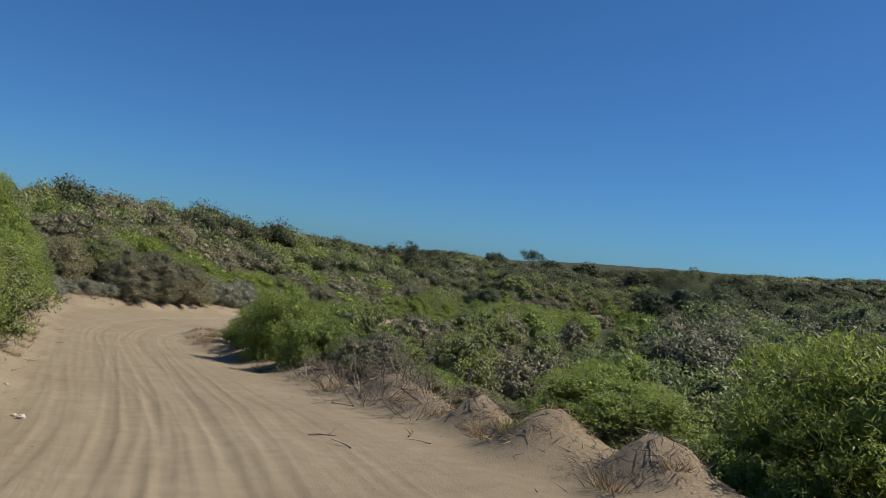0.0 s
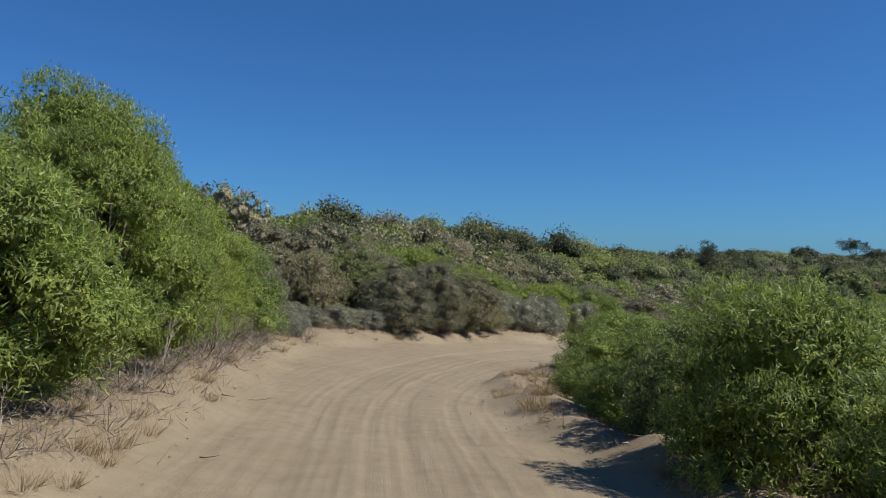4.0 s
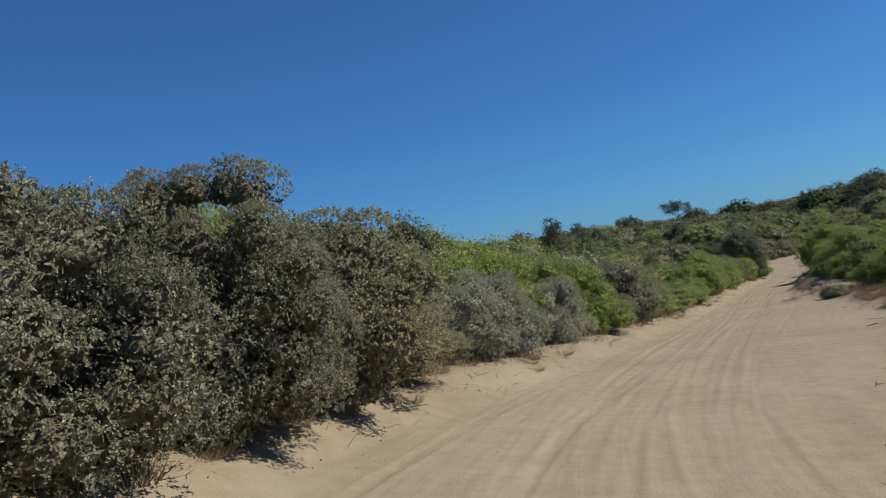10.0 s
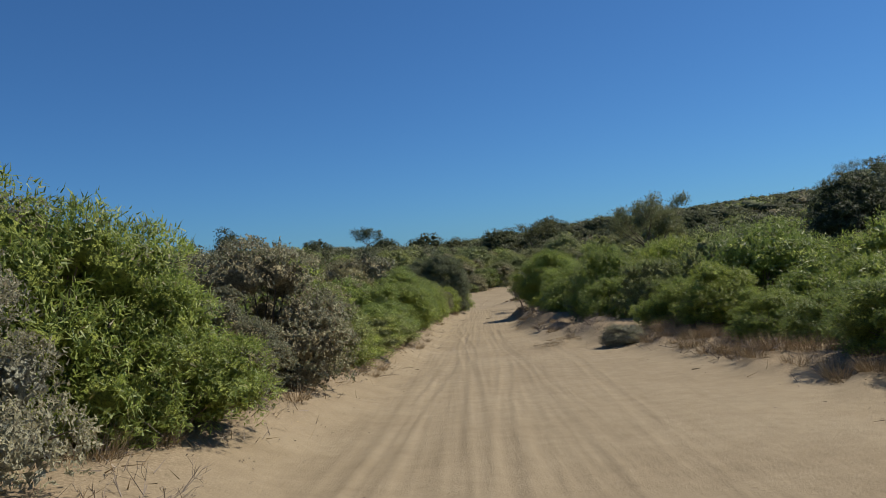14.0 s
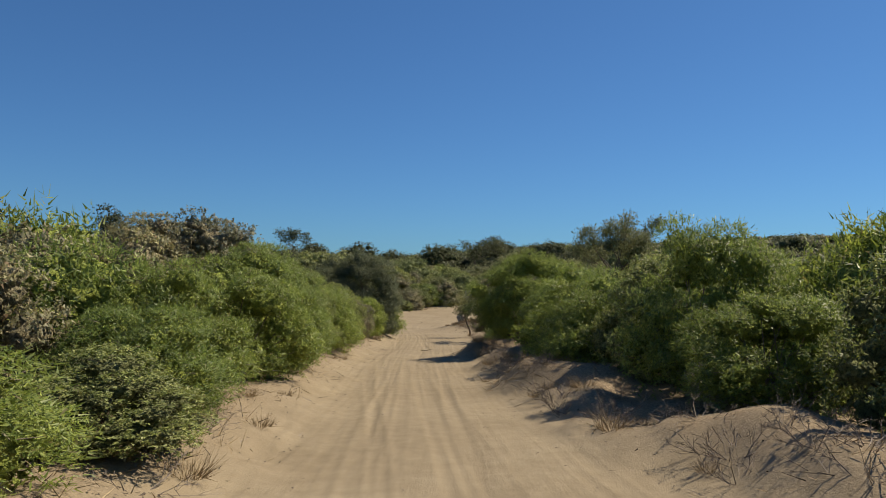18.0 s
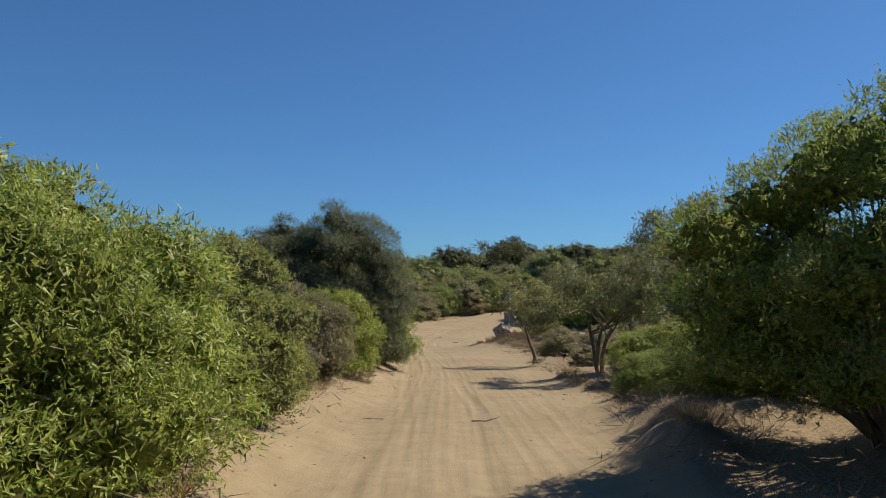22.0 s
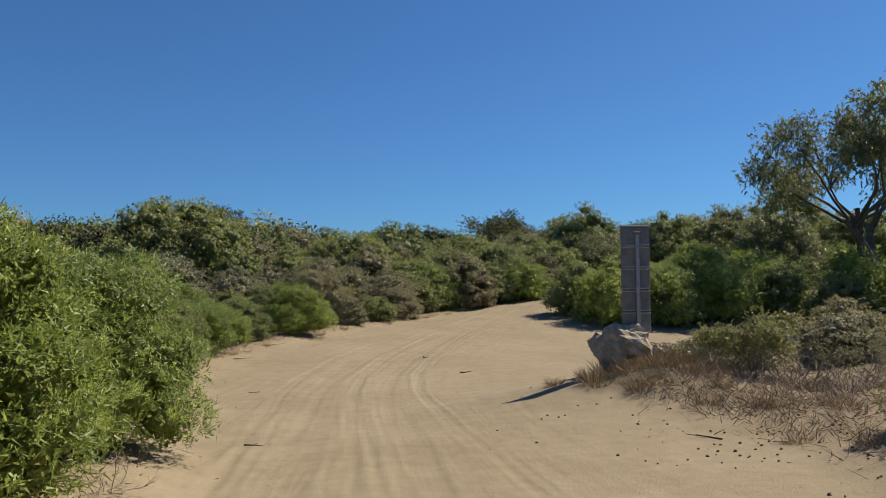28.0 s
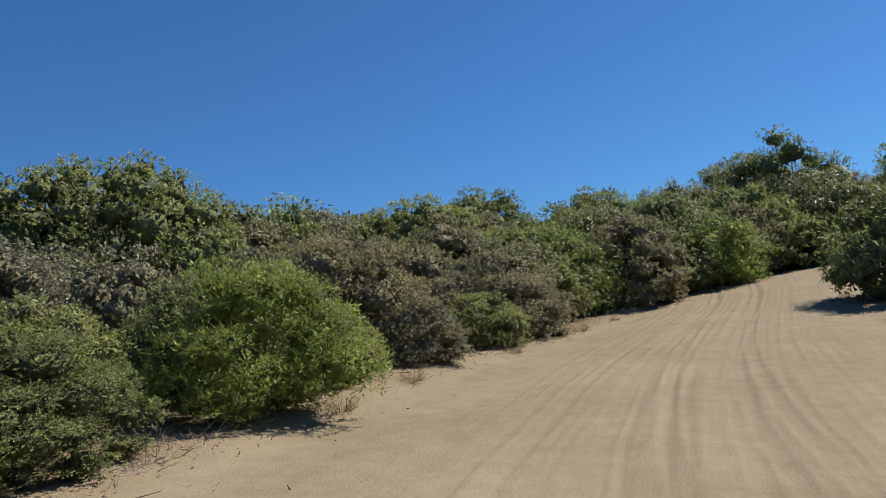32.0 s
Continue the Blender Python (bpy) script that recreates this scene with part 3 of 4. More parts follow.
def tree(name, kind, x, y, h, w, label, category="tree", group="", seed=1, trunks=1, bare=.4, fine=1.0, clumps=26, thick=1.0, flat=.7):
    """A tree with its trunk, limbs and an open crown of leaf clumps."""
    rng = np.random.default_rng(seed)
    root = new(name, None)
    root.matrix_basis = pose(x, y, float(land(x, y)) - .06)
    wood, crown = Pile(), Pile()
    ends = []
    for k in range(trunks):
        a = rng.uniform(0, 6.28)
        lean = .12 if trunks == 1 else .45
        p, d = bent(wood, rng, (math.cos(a) * .12 * (trunks > 1), math.sin(a) * .12 * (trunks > 1), 0), (math.cos(a) * lean, math.sin(a) * lean, 1), h * bare, .035 * h * .5 * thick, .022 * h * .5 * thick, 5, .12)
        for j in range(max(3, clumps // (3 * trunks))):
            b = rng.uniform(0, 6.28)
            q, e = bent(wood, rng, p - d * rng.uniform(0, .25) * h * bare, (math.cos(b), math.sin(b), rng.uniform(.25, 1.3)), rng.uniform(.24, .42) * w, .013 * h * .5 * thick, .006 * h * .5 * thick, 4, .22, .08)
            ends.append(q)
            for i in range(2):
                q2, _ = bent(wood, rng, q - e * rng.uniform(0, .1) * w, e + rng.normal(0, .6, 3) + [0, 0, .25], rng.uniform(.1, .22) * w, .006 * h * .5 * thick, .002 * h * .5, 3, .25)
                ends.append(q2)
    ends = np.array(ends)
    ends[:, 2] = np.minimum(ends[:, 2], h * .93)
    ll, lw, per, sl, rise, low, twigs = KINDS[kind]
    for c in ends[:clumps * 3]:
        r = np.array([w * rng.uniform(.08, .13), w * rng.uniform(.08, .13), w * rng.uniform(.045, .075) * flat / .7])
        n = int(max(24, 42 * (r[0] / (.45 * fine)) ** 2))
        dirs = unit(rng.normal(size=(n, 3)) + [0, 0, .4])
        p = c + dirs * r * rng.uniform(.2, 1.1, (n, 1))
        axis = unit(dirs * .6 + rng.normal(size=p.shape) * .5 + [0, 0, rise])
        t = rng.uniform(0, 1, (n, per, 1))
        base = p[:, None] + axis[:, None] * t * sl * fine
        la = unit(axis[:, None] * .6 + rng.normal(size=(n, per, 3)) * .55 + [0, 0, rise])
        leaves(crown, rng, base.reshape(-1, 3), la.reshape(-1, 3), ll * fine, lw * fine * 1.3, 0, .25, np.repeat(dirs + [0, 0, .4], per, 0))
    pts = np.concatenate(crown.v)
    fit = np.array([w / np.ptp(pts[:, 0]), w / np.ptp(pts[:, 1]), h / pts[:, 2].max()])
    for pile in (wood, crown):
        pile.v = [v * fit for v in pile.v]
    tagged(child("trunk", wood.mesh("trunk", [BARK], True), root), "", "", "", "" if trunks == 1 else "stuff")
    child("crown", crown.mesh("crown", [LEAF[kind]]), root)
    return tagged(root, label, category, group)


def dense_tree(name, kind, x, y, h, w, label, group="", seed=1, sprigs=2600, big=1.6, low=.06, billows=34, stout=1.0):
    """A tree or tall bush with a close billowing crown."""
    rng = np.random.default_rng(seed)
    root = new(name, None)
    root.matrix_basis = pose(x, y, float(land(x, y)) - .06)
    fo, st = shrub_meshes(kind, rng, sprigs, w, h, big, billows, low, stout)
    child("crown", fo, root)
    tagged(child("limb_frame", st, root), "", "", "", "stuff")
    return tagged(root, label, "tree", group)

# ---- ground ----
def ruts(d, y):
    """Wheel ruts of several passes pressed into the sand of the track."""
    z = np.zeros_like(d)
    for k in range(9):
        mid = -1.15 + k * .31 + .2 * math.sin(k * 4.7)
        c = mid + .34 * np.sin(y / (9 + k * .8) + k * 1.9) + .12 * np.sin(y / 4.1 + k * 2.7)
        fade = np.clip(.35 + .9 * np.sin(y / (6 + k * .7) + k * 4.1), 0, 1) * (.75 if k % 3 else 1.35)
        for wheel in (-.74, .74):
            e = np.abs(d - c - wheel)
            z += fade * (-.007 * smooth((.12 - e) / .04) + .006 * np.exp(-((e - .16) / .034) ** 2))
            z += fade * .003 * np.sin(y * 11 + k) * smooth((.11 - e) / .05)
    for k in range(13):
        c = -1.5 + k * .25 + .3 * np.sin(y / (14 + k * 1.1) + k * 2.3) + .08 * np.sin(y / 5.3 + k)
        fade = np.clip(.2 + .9 * np.sin(y / (8 + k * .5) + k * 1.7), 0, 1)
        for wheel in (-.76, .76):
            e = np.abs(d - c - wheel)
            z += fade * (-.0045 * smooth((.085 - e) / .03) + .004 * np.exp(-((e - .115) / .024) ** 2))
    z -= .02 * np.exp(-((np.abs(d + .1 * np.sin(y / 13)) - .78) / .3) ** 2)
    return z


def grow(start, step, ratio, end):
    v = [start]
    while v[-1] < end:
        v.append(v[-1] + step)
        step *= ratio
    return v


side = grow(3.0, .09, 1.085, 1500)
cols = np.array([-v for v in side[::-1]] + list(np.arange(-2.95, 2.97, .048)) + side)
ahead, back = grow(166, .3, 1.06, 1700), grow(7, .3, 1.09, 300)
rows = np.array([-v for v in back[::-1]] + list(np.arange(-6.8, 165.9, .26)) + ahead)
gd, gy = np.meshgrid(cols, rows)
gx = gd + along(ROAD_X, gy)
gz = land(gx, gy)
_, past_l, past_r = edges(gx, gy)
past = np.maximum(past_l, past_r)
gz += ruts(gd, gy) * smooth((.3 - past) / 1.0)
grain = np.random.default_rng(5).normal(0, .0015, gz.shape)
gz += grain * smooth((12 - np.abs(gd)) / 4)
nr, nc = gz.shape
ids = np.arange(nr * nc).reshape(nr, nc)
quads = np.stack([ids[:-1, :-1], ids[:-1, 1:], ids[1:, 1:], ids[1:, :-1]], -1).reshape(-1, 4)
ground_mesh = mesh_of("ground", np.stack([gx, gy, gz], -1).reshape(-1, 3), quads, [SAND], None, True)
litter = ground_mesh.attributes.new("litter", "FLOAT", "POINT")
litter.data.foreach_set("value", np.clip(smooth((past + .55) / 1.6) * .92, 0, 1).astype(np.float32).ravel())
for key, value in (("scrub_tone", smooth((past - 3) / 9)), ("across", gd + .5 * np.sin(gy / 9) + .2 * np.sin(gy / 3.7 + gd)), ("worn", smooth((.2 - past) / 1.2) * smooth((5.2 - np.abs(gd)) / 2.4))):
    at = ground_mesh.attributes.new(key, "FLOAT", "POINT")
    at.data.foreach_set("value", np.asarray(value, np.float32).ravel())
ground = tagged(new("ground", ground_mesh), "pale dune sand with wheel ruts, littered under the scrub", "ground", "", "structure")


# ---- scrub over the far slopes ----
def far_scrub(name, rng, spots, label, fine, lump=(9, 6)):
    """Many distant bushes as one carpet."""
    piles = Pile()
    kinds = ("olive", "scrub", "wattle", "dark")
    mats = [LEAF[k] for k in kinds] + [MASS[k] for k in kinds]
    for x, y, w, h, kind, cards in spots:
        z = float(land(x, y)) - .15
        for k in range(4):
            a, far = rng.uniform(0, 6.28), (0 if k == 0 else rng.uniform(.18, .32) * w)
            high = h * (1 if k == 0 else rng.uniform(.6, .9))
            c = np.array([x + math.cos(a) * far, y + math.sin(a) * far, z + high * .5])
            r = np.array([w * rng.uniform(.24, .4), w * rng.uniform(.24, .4), high * .52])
            piles.add(*ball(rng, c, r * .55, .2, *lump), 4 + kind)
            n = cards // 4
            d = unit(rng.normal(size=(n, 3)) + [0, 0, .5])
            base = c + d * r * rng.uniform(.66, 1.08, (n, 1))
            leaves(piles, rng, base, d * .25 + rng.normal(size=d.shape) * .7, fine, fine * .75, kind, .25, d + [0, 0, .3])
    return tagged(new(name, piles.mesh(name, mats)), label, "scrub", "", "stuff")


def scatter(seed, lo, hi, step, y0, y1, cards, sizes, sides=(-1, 1)):
    rng = np.random.default_rng(seed)
    out, y = [], y0
    while y < y1:
        for sgn in sides:
            e = EDGE_L if sgn < 0 else EDGE_R
            r = lo + rng.uniform(0, step)
            while r < hi:
                yy = y + rng.uniform(-.9, .9) * step
                x = float(along(ROAD_X, yy)) + sgn * (float(along(e, yy)) + r)
                shade = float(wave(np.float64(x), np.float64(yy), 9.0, 4.4))
                kind = rng.choice([0, 1, 2, 3], p=[.54, .38, .08, .0]) if shade < .25 else rng.choice([0, 1, 2, 3], p=[.47, .36, .17, .0])
                if rng.uniform() < (.78 if yy > 104 + 24 * (sgn < 0) else .42 if sgn < 0 else .25):
                    kind = 3
                w = rng.uniform(*sizes) * math.exp(rng.normal(0, .32))
                out.append((x, yy, w, min(w, 7 if yy < 192 or x > 62 else 4.4) * rng.uniform(.36, .62) * (1.15 if kind == 3 and yy < 192 else 1), kind, int(cards * min(max(w / sizes[0], .5), 2))))
                r += step * rng.uniform(.45, 1.4)
        y += step
    return rng, out


rng, spots = scatter(11, 21, 62, 3.2, -10, 176, 540, (3.0, 4.8), (1,))
far_scrub("slope_scrub", rng, spots, "mixed olive and brown coastal scrub over the slope", .265)
rng, spots = scatter(14, 21, 62, 3.4, 10, 192, 640, (3.4, 5.2), (-1,))
far_scrub("dune_scrub", rng, spots, "brown and olive coastal scrub over the dune", .25)
rng, spots = scatter(13, 0, 66, 4.4, 192, 300, 300, (4.2, 6.5))
far_scrub("valley_scrub", rng, spots, "olive coastal scrub filling the valley", .42)
rng, spots = scatter(12, 62, 112, 5.4, -12, 215, 320, (4.6, 7.4))
far_scrub("hill_scrub", rng, spots, "dark olive and brown scrub over the hillside", .4, (8, 6))
rng, spots = scatter(16, 112, 210, 8.5, -20, 300, 140, (7, 11))
more = scatter(15, 0, 200, 9.5, 300, 430, 40, (9, 13))[1] + scatter(17, 62, 112, 8.5, 215, 300, 60, (7, 10))[1]
far_scrub("distant_scrub", rng, spots + more, "dark distant scrub on the far ridges", .65, (8, 5))


# ---- shrubs beside the track ----
# height of the growth beside the track, at its stations
TALL_Y = [0, 8, 16, 20, 26, 32, 35, 38, 41, 45, 48, 52, 58, 66, 70, 75, 84, 88, 91, 94, 101, 108, 112, 117, 122, 132, 136, 142, 148, 153, 158, 165]
TALL_L = [3.2, 3.3, 3.5, 3.9, 4.4, 4.7, 4.5, 3.0, 2.2, 2.9, 3.0, 2.6, 2.7, 2.9, 2.9, 2.9, 2.5, 2.6, 3.1, 3.5, 3.3, 2.3, 2.3, 2.9, 2.5, 2.1, 2.1, 2.0, 1.9, 2.0, 2.1, 2.3]
TALL_R = [1.4, 1.2, 1.8, 2.4, 2.6, 2.3, 1.9, 1.7, 1.6, 1.4, 1.3, 1.3, 1.4, 1.6, 1.6, 2.3, 2.8, 3.1, 3.1, 2.7, 2.0, 1.1, 1.1, 1.4, 1.5, .8, .9, 1.5, 2.2, 2.3, 2.6, 2.8]


def zone_mix(sgn, y, row):
    """Which shrubs grow along this stretch."""
    if sgn < 0:
        if y < 20: return ("olive", "olive", "wattle") if row == 0 else ("wattle", "wattle", "olive")
        if y < 35: return ("wattle",)
        if y < 46: return ("silver", "scrub") if row == 0 else ("scrub", "scrub", "scrub", "olive")
        if y < 54: return ("scrub", "scrub", "scrub", "olive")
        if y < 66.5: return ("wattle",)
        if 73 < y < 82 and row < 2: return ("wattle", "olive")
        if y < 82: return ("scrub", "scrub", "scrub", "olive", "scrub")
        if 82 < y < 95 and 0 < row < 3: return ("scrub", "wattle", "scrub")
        if 103 < y < 116 and row < 3: return ("olive", "scrub", "wattle", "olive")
        if y < 118: return ("wattle",) if row == 0 and y < 96 else ("wattle", "wattle", "wattle", "olive") if row < 2 else ("scrub", "olive", "wattle")
        if y < 134: return ("wattle", "olive") if row < 2 else ("olive", "scrub")
        if y < 144: return ("wattle", "olive", "wattle") if row < 2 else ("olive", "scrub")
        if y < 152: return ("olive", "olive", "wattle") if row < 2 else ("olive", "scrub")
        return ("scrub", "scrub", "olive")
    if y < 62 and row > 1: return ("olive", "scrub", "scrub", "olive", "wattle") if row < 3 else ("scrub", "olive")
    if y < 9: return ("wattle", "olive")
    if y < 22: return ("scrub",) if row == 0 and y > 11 else ("wattle", "wattle", "olive")
    if y < 34: return ("olive", "wattle", "wattle")
    if y < 60: return ("olive", "wattle") if row < 2 else ("olive", "wattle", "scrub")
    if y < 105: return ("wattle", "wattle", "wattle", "olive")
    if y < 112: return ("wattle", "scrub")
    if y < 131: return ("scrub", "scrub", "silver")
    if y < 145: return ("scrub", "olive", "scrub")
    return ("wattle", "wattle", "olive")


def clear(x, y, w):
    """Places kept free of chance growth."""
    return any((x - a) ** 2 + (y - b) ** 2 < (r + w * .3) ** 2 for a, b, r in FREE)


FREE = [(-16.2, 54.2, 1.5), (-15.4, 56.8, 1.3), (25.6, 131.4, 3.8), (36, 152.5, 5.5), (33, 160, 3.5), (38, 161, 3.5), (43, 161.5, 3.5), (48, 162, 3), (6.9, 112.6, 1.0), (-15, 58.8, 1.2), (-13.3, 62.4, 1.1), (-8.7, 41.6, 1.6), (8.5, 99.4, 1.5), (38, 144.5, 4.5), (31, 143.5, 4), (7.2, 116.5, 2.5), (22, 134.2, 1.8), (15.4, 118.7, 1.4), (14.1, 112.9, 1.6), (11.9, 128.6, 1.3)]
BELTS = ((1.15, 2.3, "near", .85), (3.3, 2.8, "near", 1.0), (6.4, 3.3, "mid", 1.05), (10.2, 3.6, "far", 1.0), (14.3, 3.9, "far", 1.0), (18.8, 4.2, "far", 1.0))


def hedge(sgn, e, tall, y0, y1):
    rng = np.random.default_rng(40 + sgn)
    for row, (off, step, level, up) in enumerate(BELTS):
        y = y0
        while y < y1:
            yy = y + rng.uniform(-.4, .4)
            mix = zone_mix(sgn, yy, row)
            kind = mix[int(rng.integers(0, len(mix)))]
            r = off + rng.uniform(-.2, .45) * (1 + row * .5) + (.8 if row == 0 and sgn < 0 and 17 < yy < 38 else 0)
            x = float(along(ROAD_X, yy)) + sgn * (float(along(e, yy)) + r)
            h = float(np.interp(yy, TALL_Y, tall)) * up * rng.uniform(.62, 1.12)
            if row > 1:
                h = h * .5 + rng.uniform(1.0, 1.6) + (.5 if sgn < 0 and 38 < yy < 58 else 0)
            w = min(max(h * rng.uniform(1.05, 1.5), 2.4 if h > 1.3 else 1.8), 4.2)
            if sgn > 0 and row < 2:
                x += float(np.interp(yy, [0, 4, 18, 24, 30, 42, 46, 58, 62, 73, 78, 84, 90, 96, 102, 106], [0, .7, .6, .2, 1.1, 1.1, 0, 0, .9, .9, 1.3, 1.5, 1.6, 1.3, 1.2, 0]))
            if sgn < 0 and row < 2 and 73 < yy < 82:
                h = h * (.55 if row == 0 else .75)
            if sgn > 0 and row < 2 and 8 < yy < 22:
                h, w = h * .6, w * .75
            if sgn > 0 and row == 0 and 110 < yy < 127:
                h, w = h * .7, w * .75
            if row == 0:
                w = min(w, 3.0) + (.4 if sgn < 0 and 18 < yy < 36 else 0)
            if kind == "silver":
                w, h = rng.uniform(1.5, 2.0), rng.uniform(.6, 1.0)
            if not clear(x, yy, w) and not (row > 3 and 60 < yy < 135 and rng.uniform() < .5):
                close = row == 0 and kind != "wattle" and sgn < 0 and (38 < yy < 70 or 84 < yy < 112 or 141 < yy < 151)
                plant(kind, x, yy, w, h, level="close" if close else "mid" if (row == 1 and (yy > 70 or sgn > 0) and not (sgn < 0 and 140 < yy < 160)) or (row < 2 and yy > 166) or (row == 3 and sgn < 0 and yy > 135) else "mid" if row == 3 and sgn > 0 and yy < 36 else "far" if row == 2 and sgn < 0 and (yy < 36 or 84 < yy < 120) else level)
            y += (step if yy < 140 or row > 1 else step * .8) * rng.uniform(.85, 1.2)


hedge(-1, EDGE_L, TALL_L, -3, 192)
hedge(1, EDGE_R, TALL_R, 1, 192)

# ---- single trees ----
plant("sheoak", 7.7, 117.2, 4.6, 4.7, "tall dark green feathery sheoak on the sand bank")
plant("sheoak", 6.6, 118.5, 3.8, 4.1, "dark green feathery sheoak between two others")
plant("sheoak", 5.3, 117.8, 3.8, 3.7, "dark green feathery sheoak behind a bright wattle")
tree("small_gum_tree", "gum", 15.4, 118.7, 3.1, 3.3, "small crooked gum tree with an open crown on the bank", "tree", "gum trees beside the track", 3, 1, .38, .5, 18)
tree("small_gum_tree", "gum", 14.3, 112.7, 3.7, 4.4, "many-stemmed gum tree with drooping olive leaves on the bank", "tree", "gum trees beside the track", 6, 3, .35, .5, 30)
dense_tree("wattle_tree", "wattle", 9.3, 99.6, 3.5, 4.6, "tall round wattle tree with bare lower stems on the bank", "", 8, 5200, .85, .15, 34, 1.1)
tree("large_gum_tree", "gum", 49.5, 149.5, 11.8, 13.0, "large spreading gum tree with an open crown", "tree", "", 11, 3, .36, 1.45, 40, 1.1)
tree("ridge_gum_tree", "dark", 27, 240, 7.6, 9.0, "lone gum tree on the skyline with a flat crown", "tree", "gum trees on the ridge", 14, 2, .5, 2.6, 30, 1.0, .9)
tree("ridge_gum_tree", "dark", -5.5, 172.6, 7.6, 9, "rounded dark tree on the skyline", "tree", "gum trees on the ridge", 16, 2, .3, 2.2, 30, 1.0, 1.0)
tree("ridge_gum_tree", "dark", 65, 222, 8.5, 12.7, "flat-topped gum tree on the skyline", "tree", "gum trees on the ridge", 18, 2, .42, 2.6, 26)
for k, (x, y, h, w) in enumerate(((36, 172, 5.5, 6), (41, 173, 6.0, 6.5), (46, 170.5, 6.5, 6), (33, 178, 6, 7), (54, 166, 6, 7), (58, 158, 5, 6.5), (27, 170, 4.6, 6), (48, 176, 6.5, 7), (62, 167, 7, 8),
                                  (28.6, 163.2, 4.2, 4.4), (32.4, 165.6, 4.6, 4.8), (36.2, 167, 5, 5), (40.4, 167.8, 5.4, 5.2), (45, 167.6, 5.6, 5.4), (50, 166.6, 5.6, 5.4), (44, 157.2, 4.4, 5), (50, 157, 4.8, 5.4))):
    dense_tree("coastal_tree", ("olive", "gum", "olive")[k % 3], x, y, h * (.62 if x < 34 else .64 if x < 45.5 else .88), w, "rounded olive-green coastal tree in the belt behind the track", "belt of coastal trees", 30 + k)
for k, (x, y, h, w) in enumerate(((36, 256, 4.2, 8), (49, 261, 6.1, 11), (58, 264, 4.2, 9), (69, 250, 4.6, 9), (80, 245, 5, 10), (91, 238, 4.6, 10), (101, 228, 4.8, 10), (111, 210, 5, 11), (17, 250, 3.6, 8),
                                  (60, 236, 5, 9), (72, 231, 5.4, 9), (120, 190, 5.4, 11), (96, 205, 6, 9), (84, 214, 5.6, 9))):
    dense_tree("ridge_tree", "dark", x, y, h, w, "dark rounded coastal tree on the far ridge", "trees on the far ridge", 130 + k, 1100, 3.4, .05, 26)
for k, (x, y, h, w) in enumerate(((25.5, 92.5, 5.2, 5.6), (30.5, 96.5, 6.2, 6.6), (36, 99, 6.4, 7), (33, 90, 5.6, 6))):
    dense_tree("dark_coastal_tree", "sheoak" if k % 2 else "dark", x, y, h, w, "tall dark coastal tree behind bright wattles", "dark trees beyond the wattles", 160 + k, 2600, 1.9, .08, 30)
dense_tree("coastal_tree", "olive", 16.6, 168.7, 4.3, 7.4, "dark dome-shaped coastal tree above brown scrub", "belt of coastal trees", 61)


def dead_tree(x, y, h, seed, label):
    """A bare dark snag with crooked forking limbs."""
    rng = np.random.default_rng(seed)
    root = new("dead_tree")
    root.matrix_basis = pose(x, y, float(land(x, y)) - .05)
    trunk, limbs = Pile(), Pile()
    p, d = bent(trunk, rng, (0, 0, 0), (rng.normal(0, .2), rng.normal(0, .2), 1), h * .5, .028 * h, .018 * h, 5, .16)
    for k in range(9):
        a = rng.uniform(0, 6.28)
        q, e = bent(limbs, rng, p - d * rng.uniform(0, .4) * h * .5, (math.cos(a), math.sin(a), rng.uniform(.3, 1.2)), rng.uniform(.25, .5) * h, .011 * h, .005 * h, 5, .3, .06)
        for i in range(4):
            g, f = bent(limbs, rng, q - e * rng.uniform(0, .2) * h, e + rng.normal(0, .6, 3), rng.uniform(.12, .28) * h, .0045 * h, .0018 * h, 4, .35, .05)
            for j in range(3):
                bent(limbs, rng, g - f * rng.uniform(0, .1) * h, f + rng.normal(0, .7, 3), rng.uniform(.06, .14) * h, .002 * h, .001 * h, 2, .4)
    child("trunk", trunk.mesh("trunk", [DARKTWIG], True), root)
    tagged(child("limbs", limbs.mesh("limbs", [DARKTWIG], True), root), "", "", "", "stuff")
    return tagged(root, label, "dead tree", "dead trees on the slope")


dead_tree(-.9, 25.5, 3.0, 5, "dark leafless dead tree standing among wattles")
dead_tree(6.7, 35.1, 4.0, 9, "crooked black snag on the scrubby slope")
dead_tree(3.6, 20.5, 2.0, 12, "crooked black snag on the scrubby slope")
tree("slender_wattle_tree", "wattle", 6.2, 76.8, 2.9, 2.2, "slender leaning wattle tree with a dark bare trunk", "tree", "", 41, 1, .62, .8, 16, 1.3, .9)
for x, y, w, h in ((5.4, 88.6, 3.0, 2.0), (6.8, 91.4, 3.4, 2.4), (8.4, 94.6, 3.4, 2.5)):
    plant("wattle", x, y, w, h, "tall spreading wattle overhanging the sand bank")

